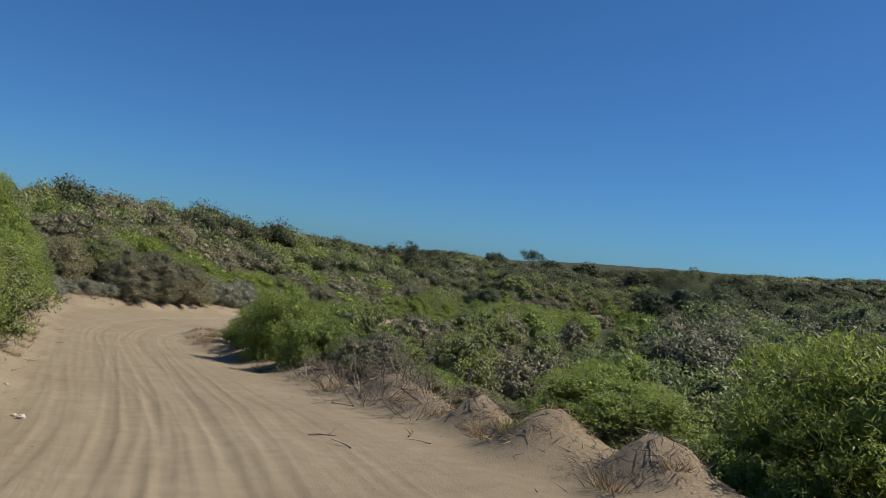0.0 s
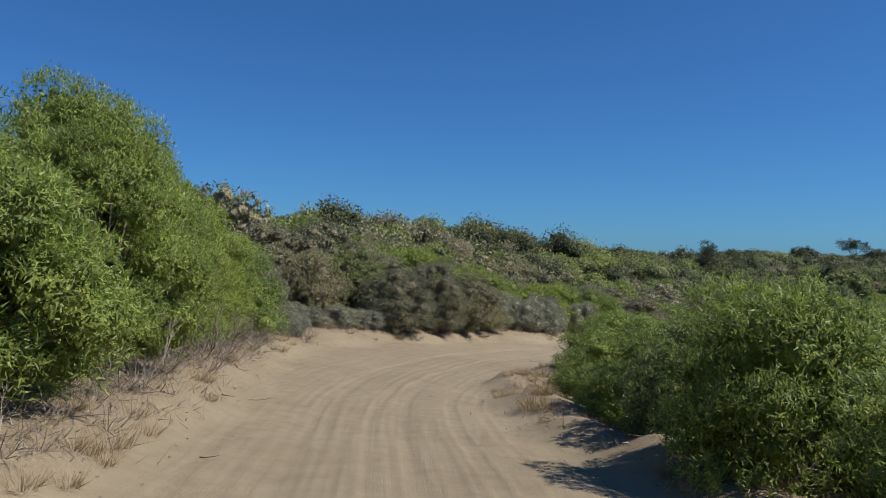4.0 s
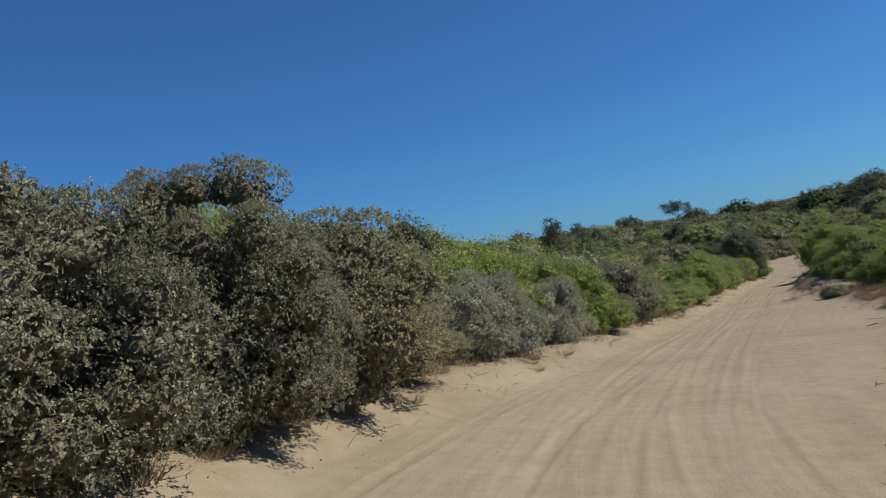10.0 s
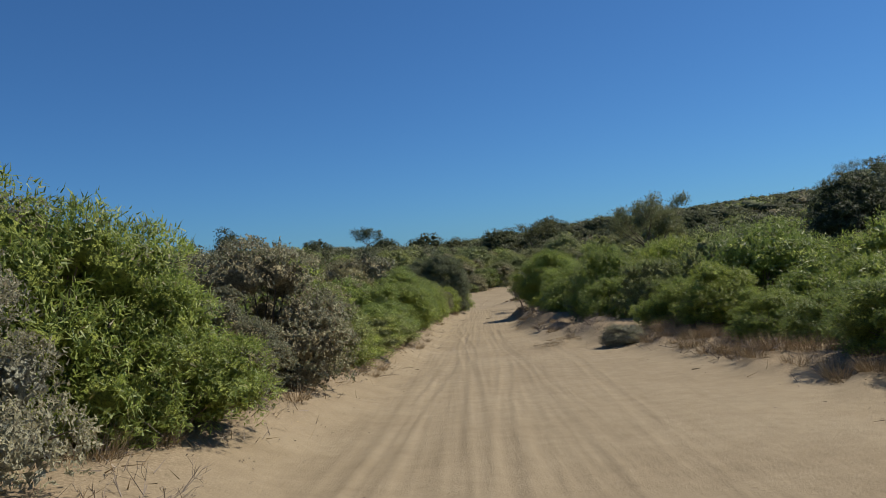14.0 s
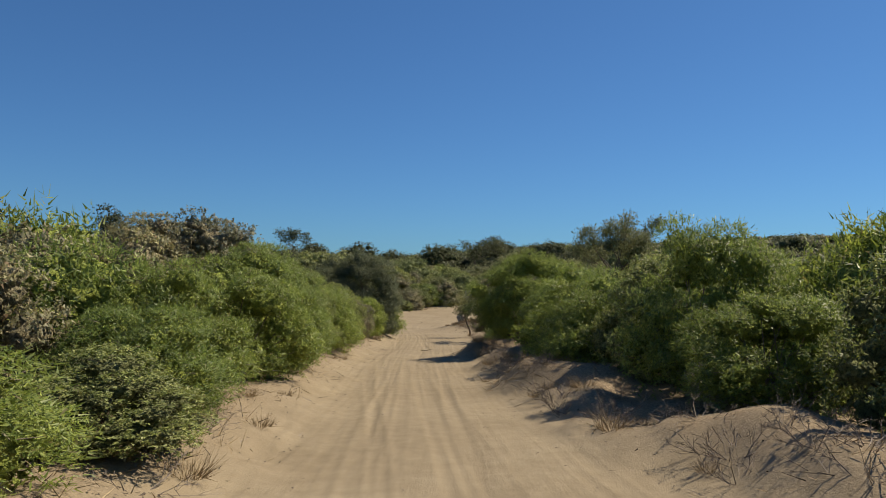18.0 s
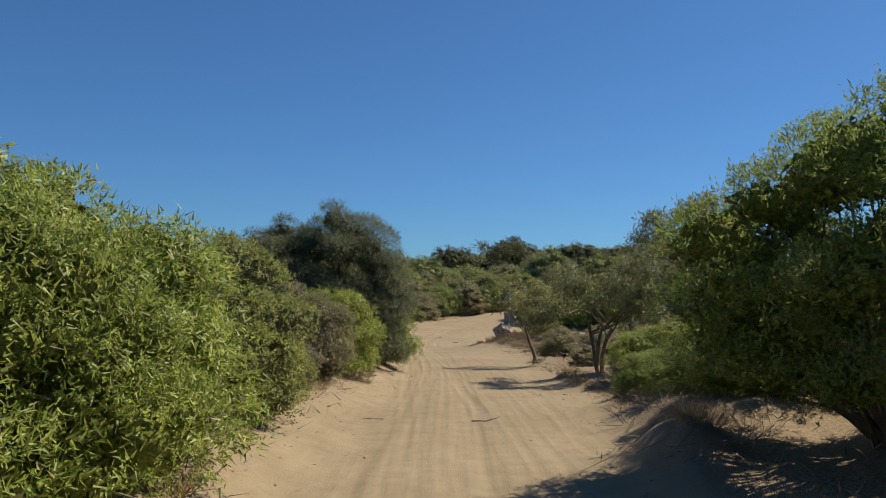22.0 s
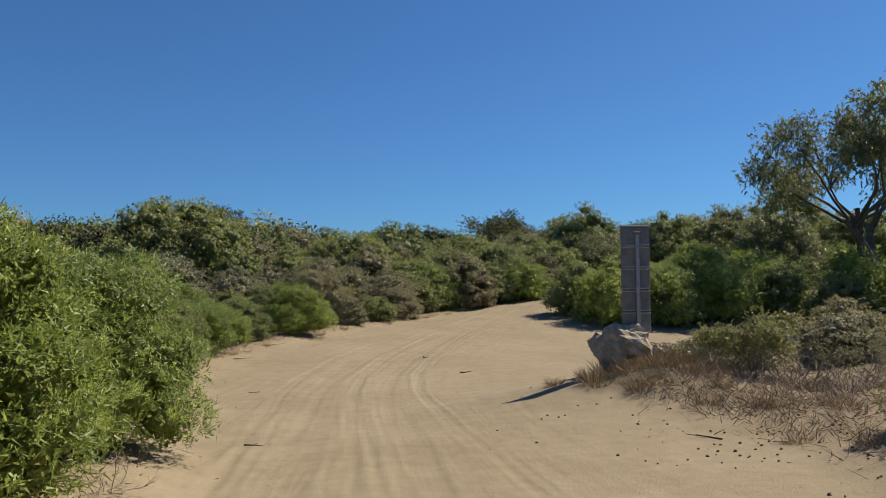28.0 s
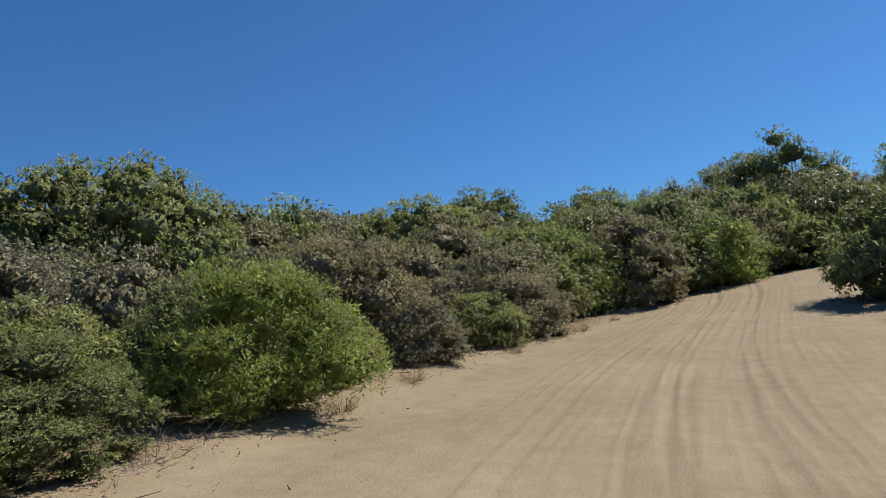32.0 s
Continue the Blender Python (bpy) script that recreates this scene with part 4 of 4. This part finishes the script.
# ---- shrubs that stand out ----
for x, y, w, h in ((-18.2, 45.3, 3.2, 2.5), (-17.5, 47.8, 3.2, 3.1), (-16.7, 50.2, 3.2, 2.6)):
    plant("scrub", x, y, w, h, "tall grey-green small-leaved scrub bush towering over the track", "close")
for x, y, w, h in ((-19.6, 54.6, 4.0, 3.0), (-17.8, 57.8, 4.0, 2.9), (-15.9, 61.2, 4.0, 2.6), (-14.6, 63.4, 3.6, 2.7), (-12.7, 65.4, 3.0, 2.6)):
    plant("wattle", x, y, w, h, "tall bright yellow-green wattle behind grey saltbush")
for x, y, w, h in ((-2.9, 94.6, 3.4, 3.5), (-4.4, 92.4, 3.4, 3.2)):
    plant("scrub", x, y, w, h, "tall grey-green scrub bush with dead twigs among wattles")
plant("silver", -15.0, 58.8, 2.9, 2.1, "large rounded silver-grey saltbush beside the track")
plant("silver", -13.3, 62.4, 2.5, 1.9, "rounded silver-grey saltbush in front of bright wattle")
plant("scrub", -16.7, 52.6, 2.6, 1.7, "green-brown small-leaved scrub bush in front of grey saltbush", "close")
plant("silver", -16.9, 55.0, 2.6, 2.0, "spreading silver-grey saltbush with upright plumes")
plant("silver", -15.6, 56.5, 2.6, 1.9, "spreading silver-grey saltbush with upright plumes")
plant("silver", -14.6, 60.6, 2.0, 1.5)
for x, y, w, h in ((-19.9, 39.3, 1.7, .9), (-19.1, 41.8, 1.5, .8), (-18.6, 43.6, 1.4, .8), (-18.9, 37.6, 1.6, .8), (-17.9, 45.4, 1.2, .7), (3.5, 82.6, 1.3, .8), (-.3, 75.2, 1.2, .6)):
    plant("silver", x, y, w, h, "low grey-green saltbush at the sand's edge")
plant("wattle", -8.5, 41.8, 3.8, 2.4, "rounded deep green wattle dome at the bend")
plant("wattle", -5.6, 44.6, 4.0, 2.7)
plant("wattle", 3.3, 14.3, 3.2, 1.9, "spreading yellow-green wattle on the slope below the bank")
plant("wattle", 5.3, 8.8, 3.3, 2.5, "dense yellow-green wattle at the edge of the slope")
plant("wattle", 2.6, 11.2, 2.6, 1.2, "low yellow-green wattle on the slope")
plant("wattle", 6.5, 112.9, 2.7, 2.0, "bright green wattle in front of dark sheoaks")
plant("wattle", 9.6, 118.6, 2.2, 2.0)
for x, y, w, h in ((33.9, 152.5, 3.4, 2.7), (36.3, 151.3, 3.4, 2.7), (38.8, 150.3, 3.4, 2.6), (34.0, 155.6, 3.2, 2.7), (36.4, 154.4, 3.6, 3.0), (39.6, 153.2, 3.6, 3.0), (41.6, 149.6, 3.2, 2.4)):
    plant("olive" if y > 153.8 or x > 41 else "wattle", x + .8, y, w, h, "dense green shrub in a thicket across the open sand", "mid")
plant("wattle", 10.9, 126.2, 2.3, 3.3, "tall willowy wattle leaning over the track edge")
plant("wattle", 9.6, 124.4, 3.2, 3.2)
plant("wattle", 12.5, 131.6, 2.6, 2.1)
plant("wattle", 11.5, 128.9, 2.6, 2.1)
for k in range(11):
    plant(("olive", "wattle", "scrub")[k % 3], 27.5 + k * 2.3, 161.6 + min(k, 6) * .75 + (k % 2) * .8, 3.4, 2.2 + .3 * (k % 3), level="mid")
plant("wattle", 13.6, 109.2, 2.2, 1.3, "bright yellow-green wattle beside grey brush")

# ---- sign and its stones ----
def solid(name, size, at, mat, parent, bevel=.004, label=""):
    bm = bmesh.new()
    bmesh.ops.create_cube(bm, size=1.0)
    bmesh.ops.scale(bm, vec=size, verts=bm.verts)
    bmesh.ops.bevel(bm, geom=bm.edges[:], offset=bevel, segments=1, affect="EDGES")
    bmesh.ops.translate(bm, vec=at, verts=bm.verts)
    me = bpy.data.meshes.new(name)
    bm.to_mesh(me)
    bm.free()
    me.materials.append(mat)
    return child(name, me, parent, label)


sign = tagged(new("track_sign"), "tall grey sign of stacked aluminium panels seen from behind", "sign")
sx, sy = 22.2, 134.3
sz = float(land(sx, sy))
sign.matrix_basis = pose(sx, sy, sz, 0, 0, -24)
TOP = 3.5 - sz
solid("post", (.07, .06, TOP - .1), (.03, -.06, (TOP - .1) / 2 - .1), STEEL, sign)
solid("post_cap", (.11, .07, .02), (.03, -.06, TOP - .14), STEEL, sign)
for k in range(5):
    solid("panel", (.56, .012, .415), (0, 0, TOP - .21 - k * .423), SIGN_GREY, sign)
    for dz in (-.185, .185):
        solid("brace", (.54, .03, .025), (0, -.02, TOP - .21 - k * .423 + dz), STEEL, sign, .003)


def boulder(x, y, w, h, seed, label):
    rng = np.random.default_rng(seed)
    v, q = ball(rng, np.zeros(3), np.array([w / 2, w / 2 * .8, h / 2]), .13, 26, 16)
    p = Pile()
    p.add(v, q)
    ob = new("limestone_boulder", p.mesh("limestone_boulder", [STONE], False))
    ob.matrix_basis = pose(x, y, float(land(x, y)) + h * .3, 0, 0, rng.uniform(0, 360))
    return tagged(ob, label, "boulder", "boulders round the sign post")


for k, (x, y, h, w) in enumerate(((23.9, 133.2, 1.5, 2.6), (25.9, 132.0, 1.3, 2.4), (27.2, 130.2, 1.4, 2.6), (25.6, 134.8, 1.2, 2.4))):
    tree("knoll_bush", ("gum", "scrub")[k % 2], x, y, h, w, "straggling open bush with dark bare limbs in dry grass", "shrub", "straggling bushes round the sign", 70 + k, 4, .3, .5, 24, .9, 1.0)
boulder(21.85, 134.3, 1.25, .95, 1, "large pale weathered limestone boulder beside the sign post")
boulder(22.5, 134.2, .45, .36, 2, "weathered limestone boulder lying in dry brush")
boulder(21.45, 134.2, .3, .22, 3, "small weathered limestone boulder in the sand")

# ---- dead brush, dry grass ----
DEADS = []


def dead_brush(x, y, w, h, label="leafless grey dead brush lying along the sand bank"):
    k = len(DEADS)
    rng = np.random.default_rng(900 + k)
    m = placed(None, x, y, w / 2.2, w / 2.2, h / 1.3, rng.uniform(0, 360), .02)
    if k < 4:
        ob = new("dead_brush")
        tagged(child("twig_tangle", dead_meshes(rng, n=12), ob), "", "", "", "stuff")
        ob.matrix_basis = m
    else:
        src = DEADS[k % 4]
        ob = copy_thing(src, m @ Matrix.Diagonal((*src.scale, 1)).inverted())
    DEADS.append(ob)
    return tagged(ob, label, "dead brush", "dead brush along the track")


rng = np.random.default_rng(77)
for x, y, w, h in ((-1.2, 15.0, 2.4, 1.3), (-2.1, 17.2, 2.2, 1.3), (-3.0, 19.2, 2.4, 1.3), (-.2, 13.2, 1.8, .8), (-.6, 16.4, 2.4, 1.4), (-.9, 15.6, 2.6, 1.5), (-1.9, 18.0, 2.6, 1.6), (.1, 14.0, 2.4, 1.3), (-1.4, 16.3, 2.4, 1.2), (-15.2, 27.5, 2.2, 1.2), (-16.6, 30.5, 2.4, 1.4), (-17.2, 33.0, 2.2, 1.2), (-14.6, 24.5, 2.0, 1.0),
                   (23.4, 132.8, 2.4, 1.1), (22.2, 131.8, 2.0, .8), (24.6, 131.6, 2.6, 1.3), (21.2, 133.0, 1.6, .5), (22.4, 132.9, 1.8, .6), (23.4, 130.6, 2.2, .9), (20.9, 132.2, 1.3, .4), (25.6, 133.4, 2.6, 1.5), (24.0, 134.6, 2.2, 1.2), (22.9, 133.4, 2.4, 1.0), (23.8, 131.8, 2.4, 1.1), (25.2, 130.4, 2.6, 1.3), (24.6, 133.0, 2.6, 1.4), (26.4, 131.8, 2.6, 1.5), (21.6, 132.4, 1.8, .6), (22.6, 130.8, 2.0, .7), (21.0, 131.0, 1.4, .4), (23.2, 129.4, 2.2, .9), (24.6, 128.8, 2.2, 1.0)):
    dead_brush(x, y, w, h)
for k in range(105):
    y = rng.uniform(4, 160) if k % 3 else rng.uniform(66, 106)
    sgn = rng.choice([-1, 1]) if k % 3 else 1
    e = EDGE_L if sgn < 0 else EDGE_R
    x = float(along(ROAD_X, y)) + sgn * (float(along(e, y)) + rng.uniform(-.1, .7))
    if not clear(x, y, -1):
        dead_brush(x, y, rng.uniform(.8, 1.7), rng.uniform(.3, .7))

for x, y, w, h in ((3.1, 88.9, 1.8, .5), (3.7, 89.6, 1.8, .6), (5.2, 92.8, 2.0, .6), (4.6, 92.0, 1.6, .45), (2.8, 87.8, 1.4, .35), (-1.5, 94.4, 2.4, 1.5), (-.8, 96.2, 2.2, 1.3), (-1.9, 92.6, 2.0, 1.2)):
    dead_brush(x, y, w, h, "bleached grey dead branches heaped at the sand's edge")
for k in range(46):
    y = 75 + k * .85 + rng.uniform(-.4, .4)
    x = float(along(ROAD_X, y)) + float(along(EDGE_R, y)) + rng.uniform(.1, 1.1)
    if not clear(x, y, -1):
        dead_brush(x, y, rng.uniform(.9, 1.7), rng.uniform(.3, .75), "grey-brown dead twigs over a crumbling sand bank")
for k in range(44):
    y = 17 + k * .5 + rng.uniform(-.3, .3)
    x = float(along(ROAD_X, y)) - float(along(EDGE_L, y)) - rng.uniform(.2, 1.3)
    dead_brush(x, y, rng.uniform(1.1, 1.9), rng.uniform(.5, 1.3), "grey leafless twigs under the skirt of a wattle")
for x_, y_ in ((.9, 26.0), (.8, 28.2), (.9, 30.4), (1.0, 32.2), (.8, 24.0)):
    dead_brush(float(along(ROAD_X, y_)) - float(along(EDGE_L, y_)) - x_, y_, 2.6, 1.9, "tall grey dead branches leaning out of a wattle")

TUFTS = []
for k in range(400):
    y = rng.uniform(2, 162) if k < 200 else rng.uniform(17, 48)
    sgn = rng.choice([-1, 1])
    e = EDGE_L if sgn < 0 else EDGE_R
    x = float(along(ROAD_X, y)) + sgn * (float(along(e, y)) + rng.uniform(-.25, .9))
    if k >= 262:
        x, y = rng.uniform(21.2, 26), rng.uniform(129, 134.6)
    s = rng.uniform(.5, 1.25)
    if k >= 385:
        a, far = rng.uniform(0, 6.28), rng.uniform(0, 1.0)
        x, y, s = 3.6 + math.cos(a) * far, 89.2 + math.sin(a) * far * 1.6, rng.uniform(.4, .8)
    elif k >= 335:
        y = rng.uniform(64, 77)
        x, s = float(along(ROAD_X, y)) + float(along(EDGE_R, y)) + rng.uniform(.1, 1.6), rng.uniform(.8, 1.5)
    elif k >= 290:
        a, far = rng.uniform(2.6, 5.6), rng.uniform(.3, 1.5)
        x, y, s = 22.0 + math.cos(a) * far * 1.2, 133.9 + math.sin(a) * far * 1.3, rng.uniform(.6, 1.15)
    m = placed(None, x, y, s, s, s, rng.uniform(0, 360), .01)
    if k < 5:
        ob = new("dry_grass_tuft", tuft_mesh(rng))
        ob.matrix_basis = m
    else:
        src = TUFTS[k % 5]
        ob = copy_thing(src, m @ Matrix.Diagonal((*src.scale, 1)).inverted())
    TUFTS.append(tagged(ob, "straw-coloured dry grass tuft at the sand's edge", "grass tuft", "dry grass tufts along the track"))


# ---- root mounds, stones, sticks on the sand ----
def root_mat(x, y, w, seed):
    """Dry roots hanging over a heap of bank sand."""
    rng = np.random.default_rng(seed)
    s = Pile()
    n = 16
    a, r0 = rng.uniform(0, 6.28, n), rng.uniform(0, .8, n) * w
    p0 = np.stack([x + np.cos(a) * r0, y + np.sin(a) * r0], 1)
    p1 = p0 + rng.normal(0, .32, (n, 2)) * w
    pm = (p0 + p1) / 2 + rng.normal(0, .06, (n, 2))
    lift = rng.uniform(.0, .07, n)
    q0, qm, q1 = [np.column_stack([p, land(p[:, 0], p[:, 1]) + dz]) for p, dz in ((p0, .01), (pm, lift), (p1, .005))]
    sticks(s, q0, qm, .006, .005, 0, 4)
    sticks(s, qm, q1, .005, .002, 0, 4)
    n = 420
    a, r0 = rng.uniform(0, 6.28, n), np.sqrt(rng.uniform(0, 1, n)) * w * .9
    foot = np.stack([x + np.cos(a) * r0, y + np.sin(a) * r0, a * 0], 1)
    foot = foot[wave(foot[:, 0], foot[:, 1], .25, seed) > -.1]
    foot[:, 2] = land(foot[:, 0], foot[:, 1]) + .015
    leaves(s, rng, foot, rng.normal(size=foot.shape) * [1, 1, .25] + [0, 0, .1], .2, .009, 0, .3)
    ob = new("root_mat", s.mesh("root_mat", [STRAW if seed % 2 else DEAD]))
    return tagged(ob, "mat of dry brown roots over a crumbling sand heap", "roots", "root mats along the bank")


for k, (x, y, w, h) in enumerate(MOUNDS):
    root_mat(x, y, w * 1.3, 300 + k)


def stone(x, y, s, seed):
    rng = np.random.default_rng(seed)
    p = Pile()
    p.add(*ball(rng, np.zeros(3), np.array([s, s * .8, s * .6]) / 2, .15, 9, 6))
    ob = new("stone", p.mesh("stone", [PALE]))
    ob.matrix_basis = pose(x, y, float(land(x, y)) + s * .12, 0, 0, rng.uniform(0, 360))
    return tagged(ob, "small pale stone lying on the sand", "stone", "stones on the sand")


PALE = plain_material("pale_stone", (.4, .36, .3), (.62, .58, .5), 14, .9, 0, .5)
for k, (x, y, s) in enumerate(((-5.3, 10.2, .13), (-5.45, 10.3, .09), (-7.25, 12.5, .17), (-7.0, 12.9, .08))):
    stone(x, y, s, k)


def fallen_stick(x, y, length, thick, turn, seed, fork=True):
    rng = np.random.default_rng(seed)
    p = Pile()
    pts = [np.array([0.0, 0, thick])]
    d = np.array([1.0, 0, .02])
    for k in range(5):
        q = pts[-1] + d * length / 5
        q[2] = max(q[2], thick * .6)
        sticks(p, pts[-1], q, thick * (1 - k * .14), thick * (1 - (k + 1) * .14), 0, 6)
        pts.append(q)
        d = unit(d + rng.normal(0, .22, 3) * [1, 1, .25])
    if fork:
        sticks(p, pts[2], pts[2] + np.array([.25, .22, .06]) * length, thick * .6, thick * .25, 0, 5)
    ob = new("fallen_stick", p.mesh("fallen_stick", [DARKTWIG if seed % 3 else DEAD]))
    ob.matrix_basis = pose(x, y, float(land(x, y)) - .004, 0, 0, turn)
    return tagged(ob, "weathered broken stick lying on the sand", "stick", "fallen sticks on the sand")


for k, (x, y, ln, th, tu) in enumerate(((21.85, 144.5, .22, .035, 20), (21.5, 141, .34, .022, -35), (7.2, 105.8, .6, .012, -20), (-12.3, 44.6, .3, .018, 30), (-4.7, 61.8, .3, .014, 10), (14.5, 132.8, .28, .014, -30), (20, 132.5, .3, .014, 25),
                                        (-.2, 11.4, .5, .012, 80), (-1.6, 10.9, .8, .014, 40), (-.9, 9.9, .6, .012, 120), (16.2, 117.9, .9, .07, 60), (17.1, 117.2, 1.2, .03, 15), (10.4, 105.4, .7, .02, 70))):
    fallen_stick(x, y, ln, th, tu, k)
for k in range(75):
    y = rng.uniform(4, 160)
    sgn = rng.choice([-1, 1])
    e = EDGE_L if sgn < 0 else EDGE_R
    x = float(along(ROAD_X, y)) + sgn * (float(along(e, y)) - abs(rng.normal(0, .7)) + .2)
    fallen_stick(x, y, rng.uniform(.15, .6), rng.uniform(.005, .014), rng.uniform(0, 360), 50 + k, k % 2 == 0)

bits = Pile()
n = 5200
yy = rng.uniform(3, 162, n)
sg = rng.choice([-1, 1], n)
ee = np.where(sg < 0, along(EDGE_L, yy), along(EDGE_R, yy))
xx = along(ROAD_X, yy) + sg * (ee - np.abs(rng.normal(0, .9, n)) + .7)
flat_ = rng.normal(size=(n, 3)) * [1, 1, .18]
leaves(bits, rng, np.stack([xx, yy, land(xx, yy) + .012], 1), flat_, .06, .022, 0, .3, np.tile([0, 0, 2.0], (n, 1)))
tagged(new("leaf_litter", bits.mesh("leaf_litter", [DARKTWIG])), "scattered dry brown leaves on the sand", "leaf litter", "", "stuff")

# straw and dry stalks where the scrub meets the sand
straw = Pile()
n = 20000
yy = np.concatenate([rng.uniform(3, 164, n - 5000), rng.uniform(16, 50, 2000), rng.uniform(60, 108, 1200), rng.uniform(127, 136, 1800)])
sg = rng.choice([-1, 1], n)
sg[-5000:-3000], sg[-3000:] = -1, 1
ee = np.where(sg < 0, along(EDGE_L, yy), along(EDGE_R, yy))
off = rng.normal(.45, .38, n)
off[-3000:] += np.abs(rng.normal(0, .8, 3000))
xx = along(ROAD_X, yy) + sg * (ee + off)
keep = wave(xx, yy, .8, 3.0) + .5 * wave(xx, yy, 2.6, 1.0) > -.15
xx, yy = xx[keep], yy[keep]
n = len(xx)
aim = rng.normal(size=(n, 3)) * [1, 1, .4] + [0, 0, .45]
for slot, part_of in ((0, slice(0, n, 2)), (1, slice(1, n, 2))):
    foot = np.stack([xx[part_of], yy[part_of], land(xx[part_of], yy[part_of]) + .005], 1)
    up_ = aim[part_of] * [1, 1, 0] + [0, 0, .01] + np.abs(aim[part_of]) * [0, 0, 1]
    leaves(straw, rng, foot, up_, .24, .012, slot, .3)
for slot, n in ((0, 1100), (1, 1500)):
    foot = np.stack([rng.normal(23.3, 1.7, n), rng.normal(131.4, 1.3, n), np.zeros(n)], 1)
    foot = foot[foot[:, 0] - foot[:, 1] * .05 > 14.2]
    foot[:, 2] = land(foot[:, 0], foot[:, 1]) + .005
    leaves(straw, rng, foot, rng.normal(size=foot.shape) * [1, 1, .3] + [0, 0, .7], .34, .012, slot, .3)
tagged(new("dry_grass", straw.mesh("dry_grass", [STRAW, DEAD])), "thin straw-coloured dry grass along the edge of the sand", "dry grass", "", "stuff")
# crumbs of bark and droppings on the knoll's sand
crumbs = Pile()
n = 170
xx, yy = rng.normal(20.6, 1.1, n), rng.normal(129.6, 2.0, n)
cz = land(xx, yy)
for k in range(n):
    crumbs.add(*ball(rng, np.array([xx[k], yy[k], cz[k] + .008]), np.array([1, .8, .6]) * rng.uniform(.008, .026), .3, 6, 4))
tagged(new("bark_crumbs", crumbs.mesh("bark_crumbs", [DARKTWIG])), "dark crumbs of bark scattered over the sand", "debris", "", "stuff")
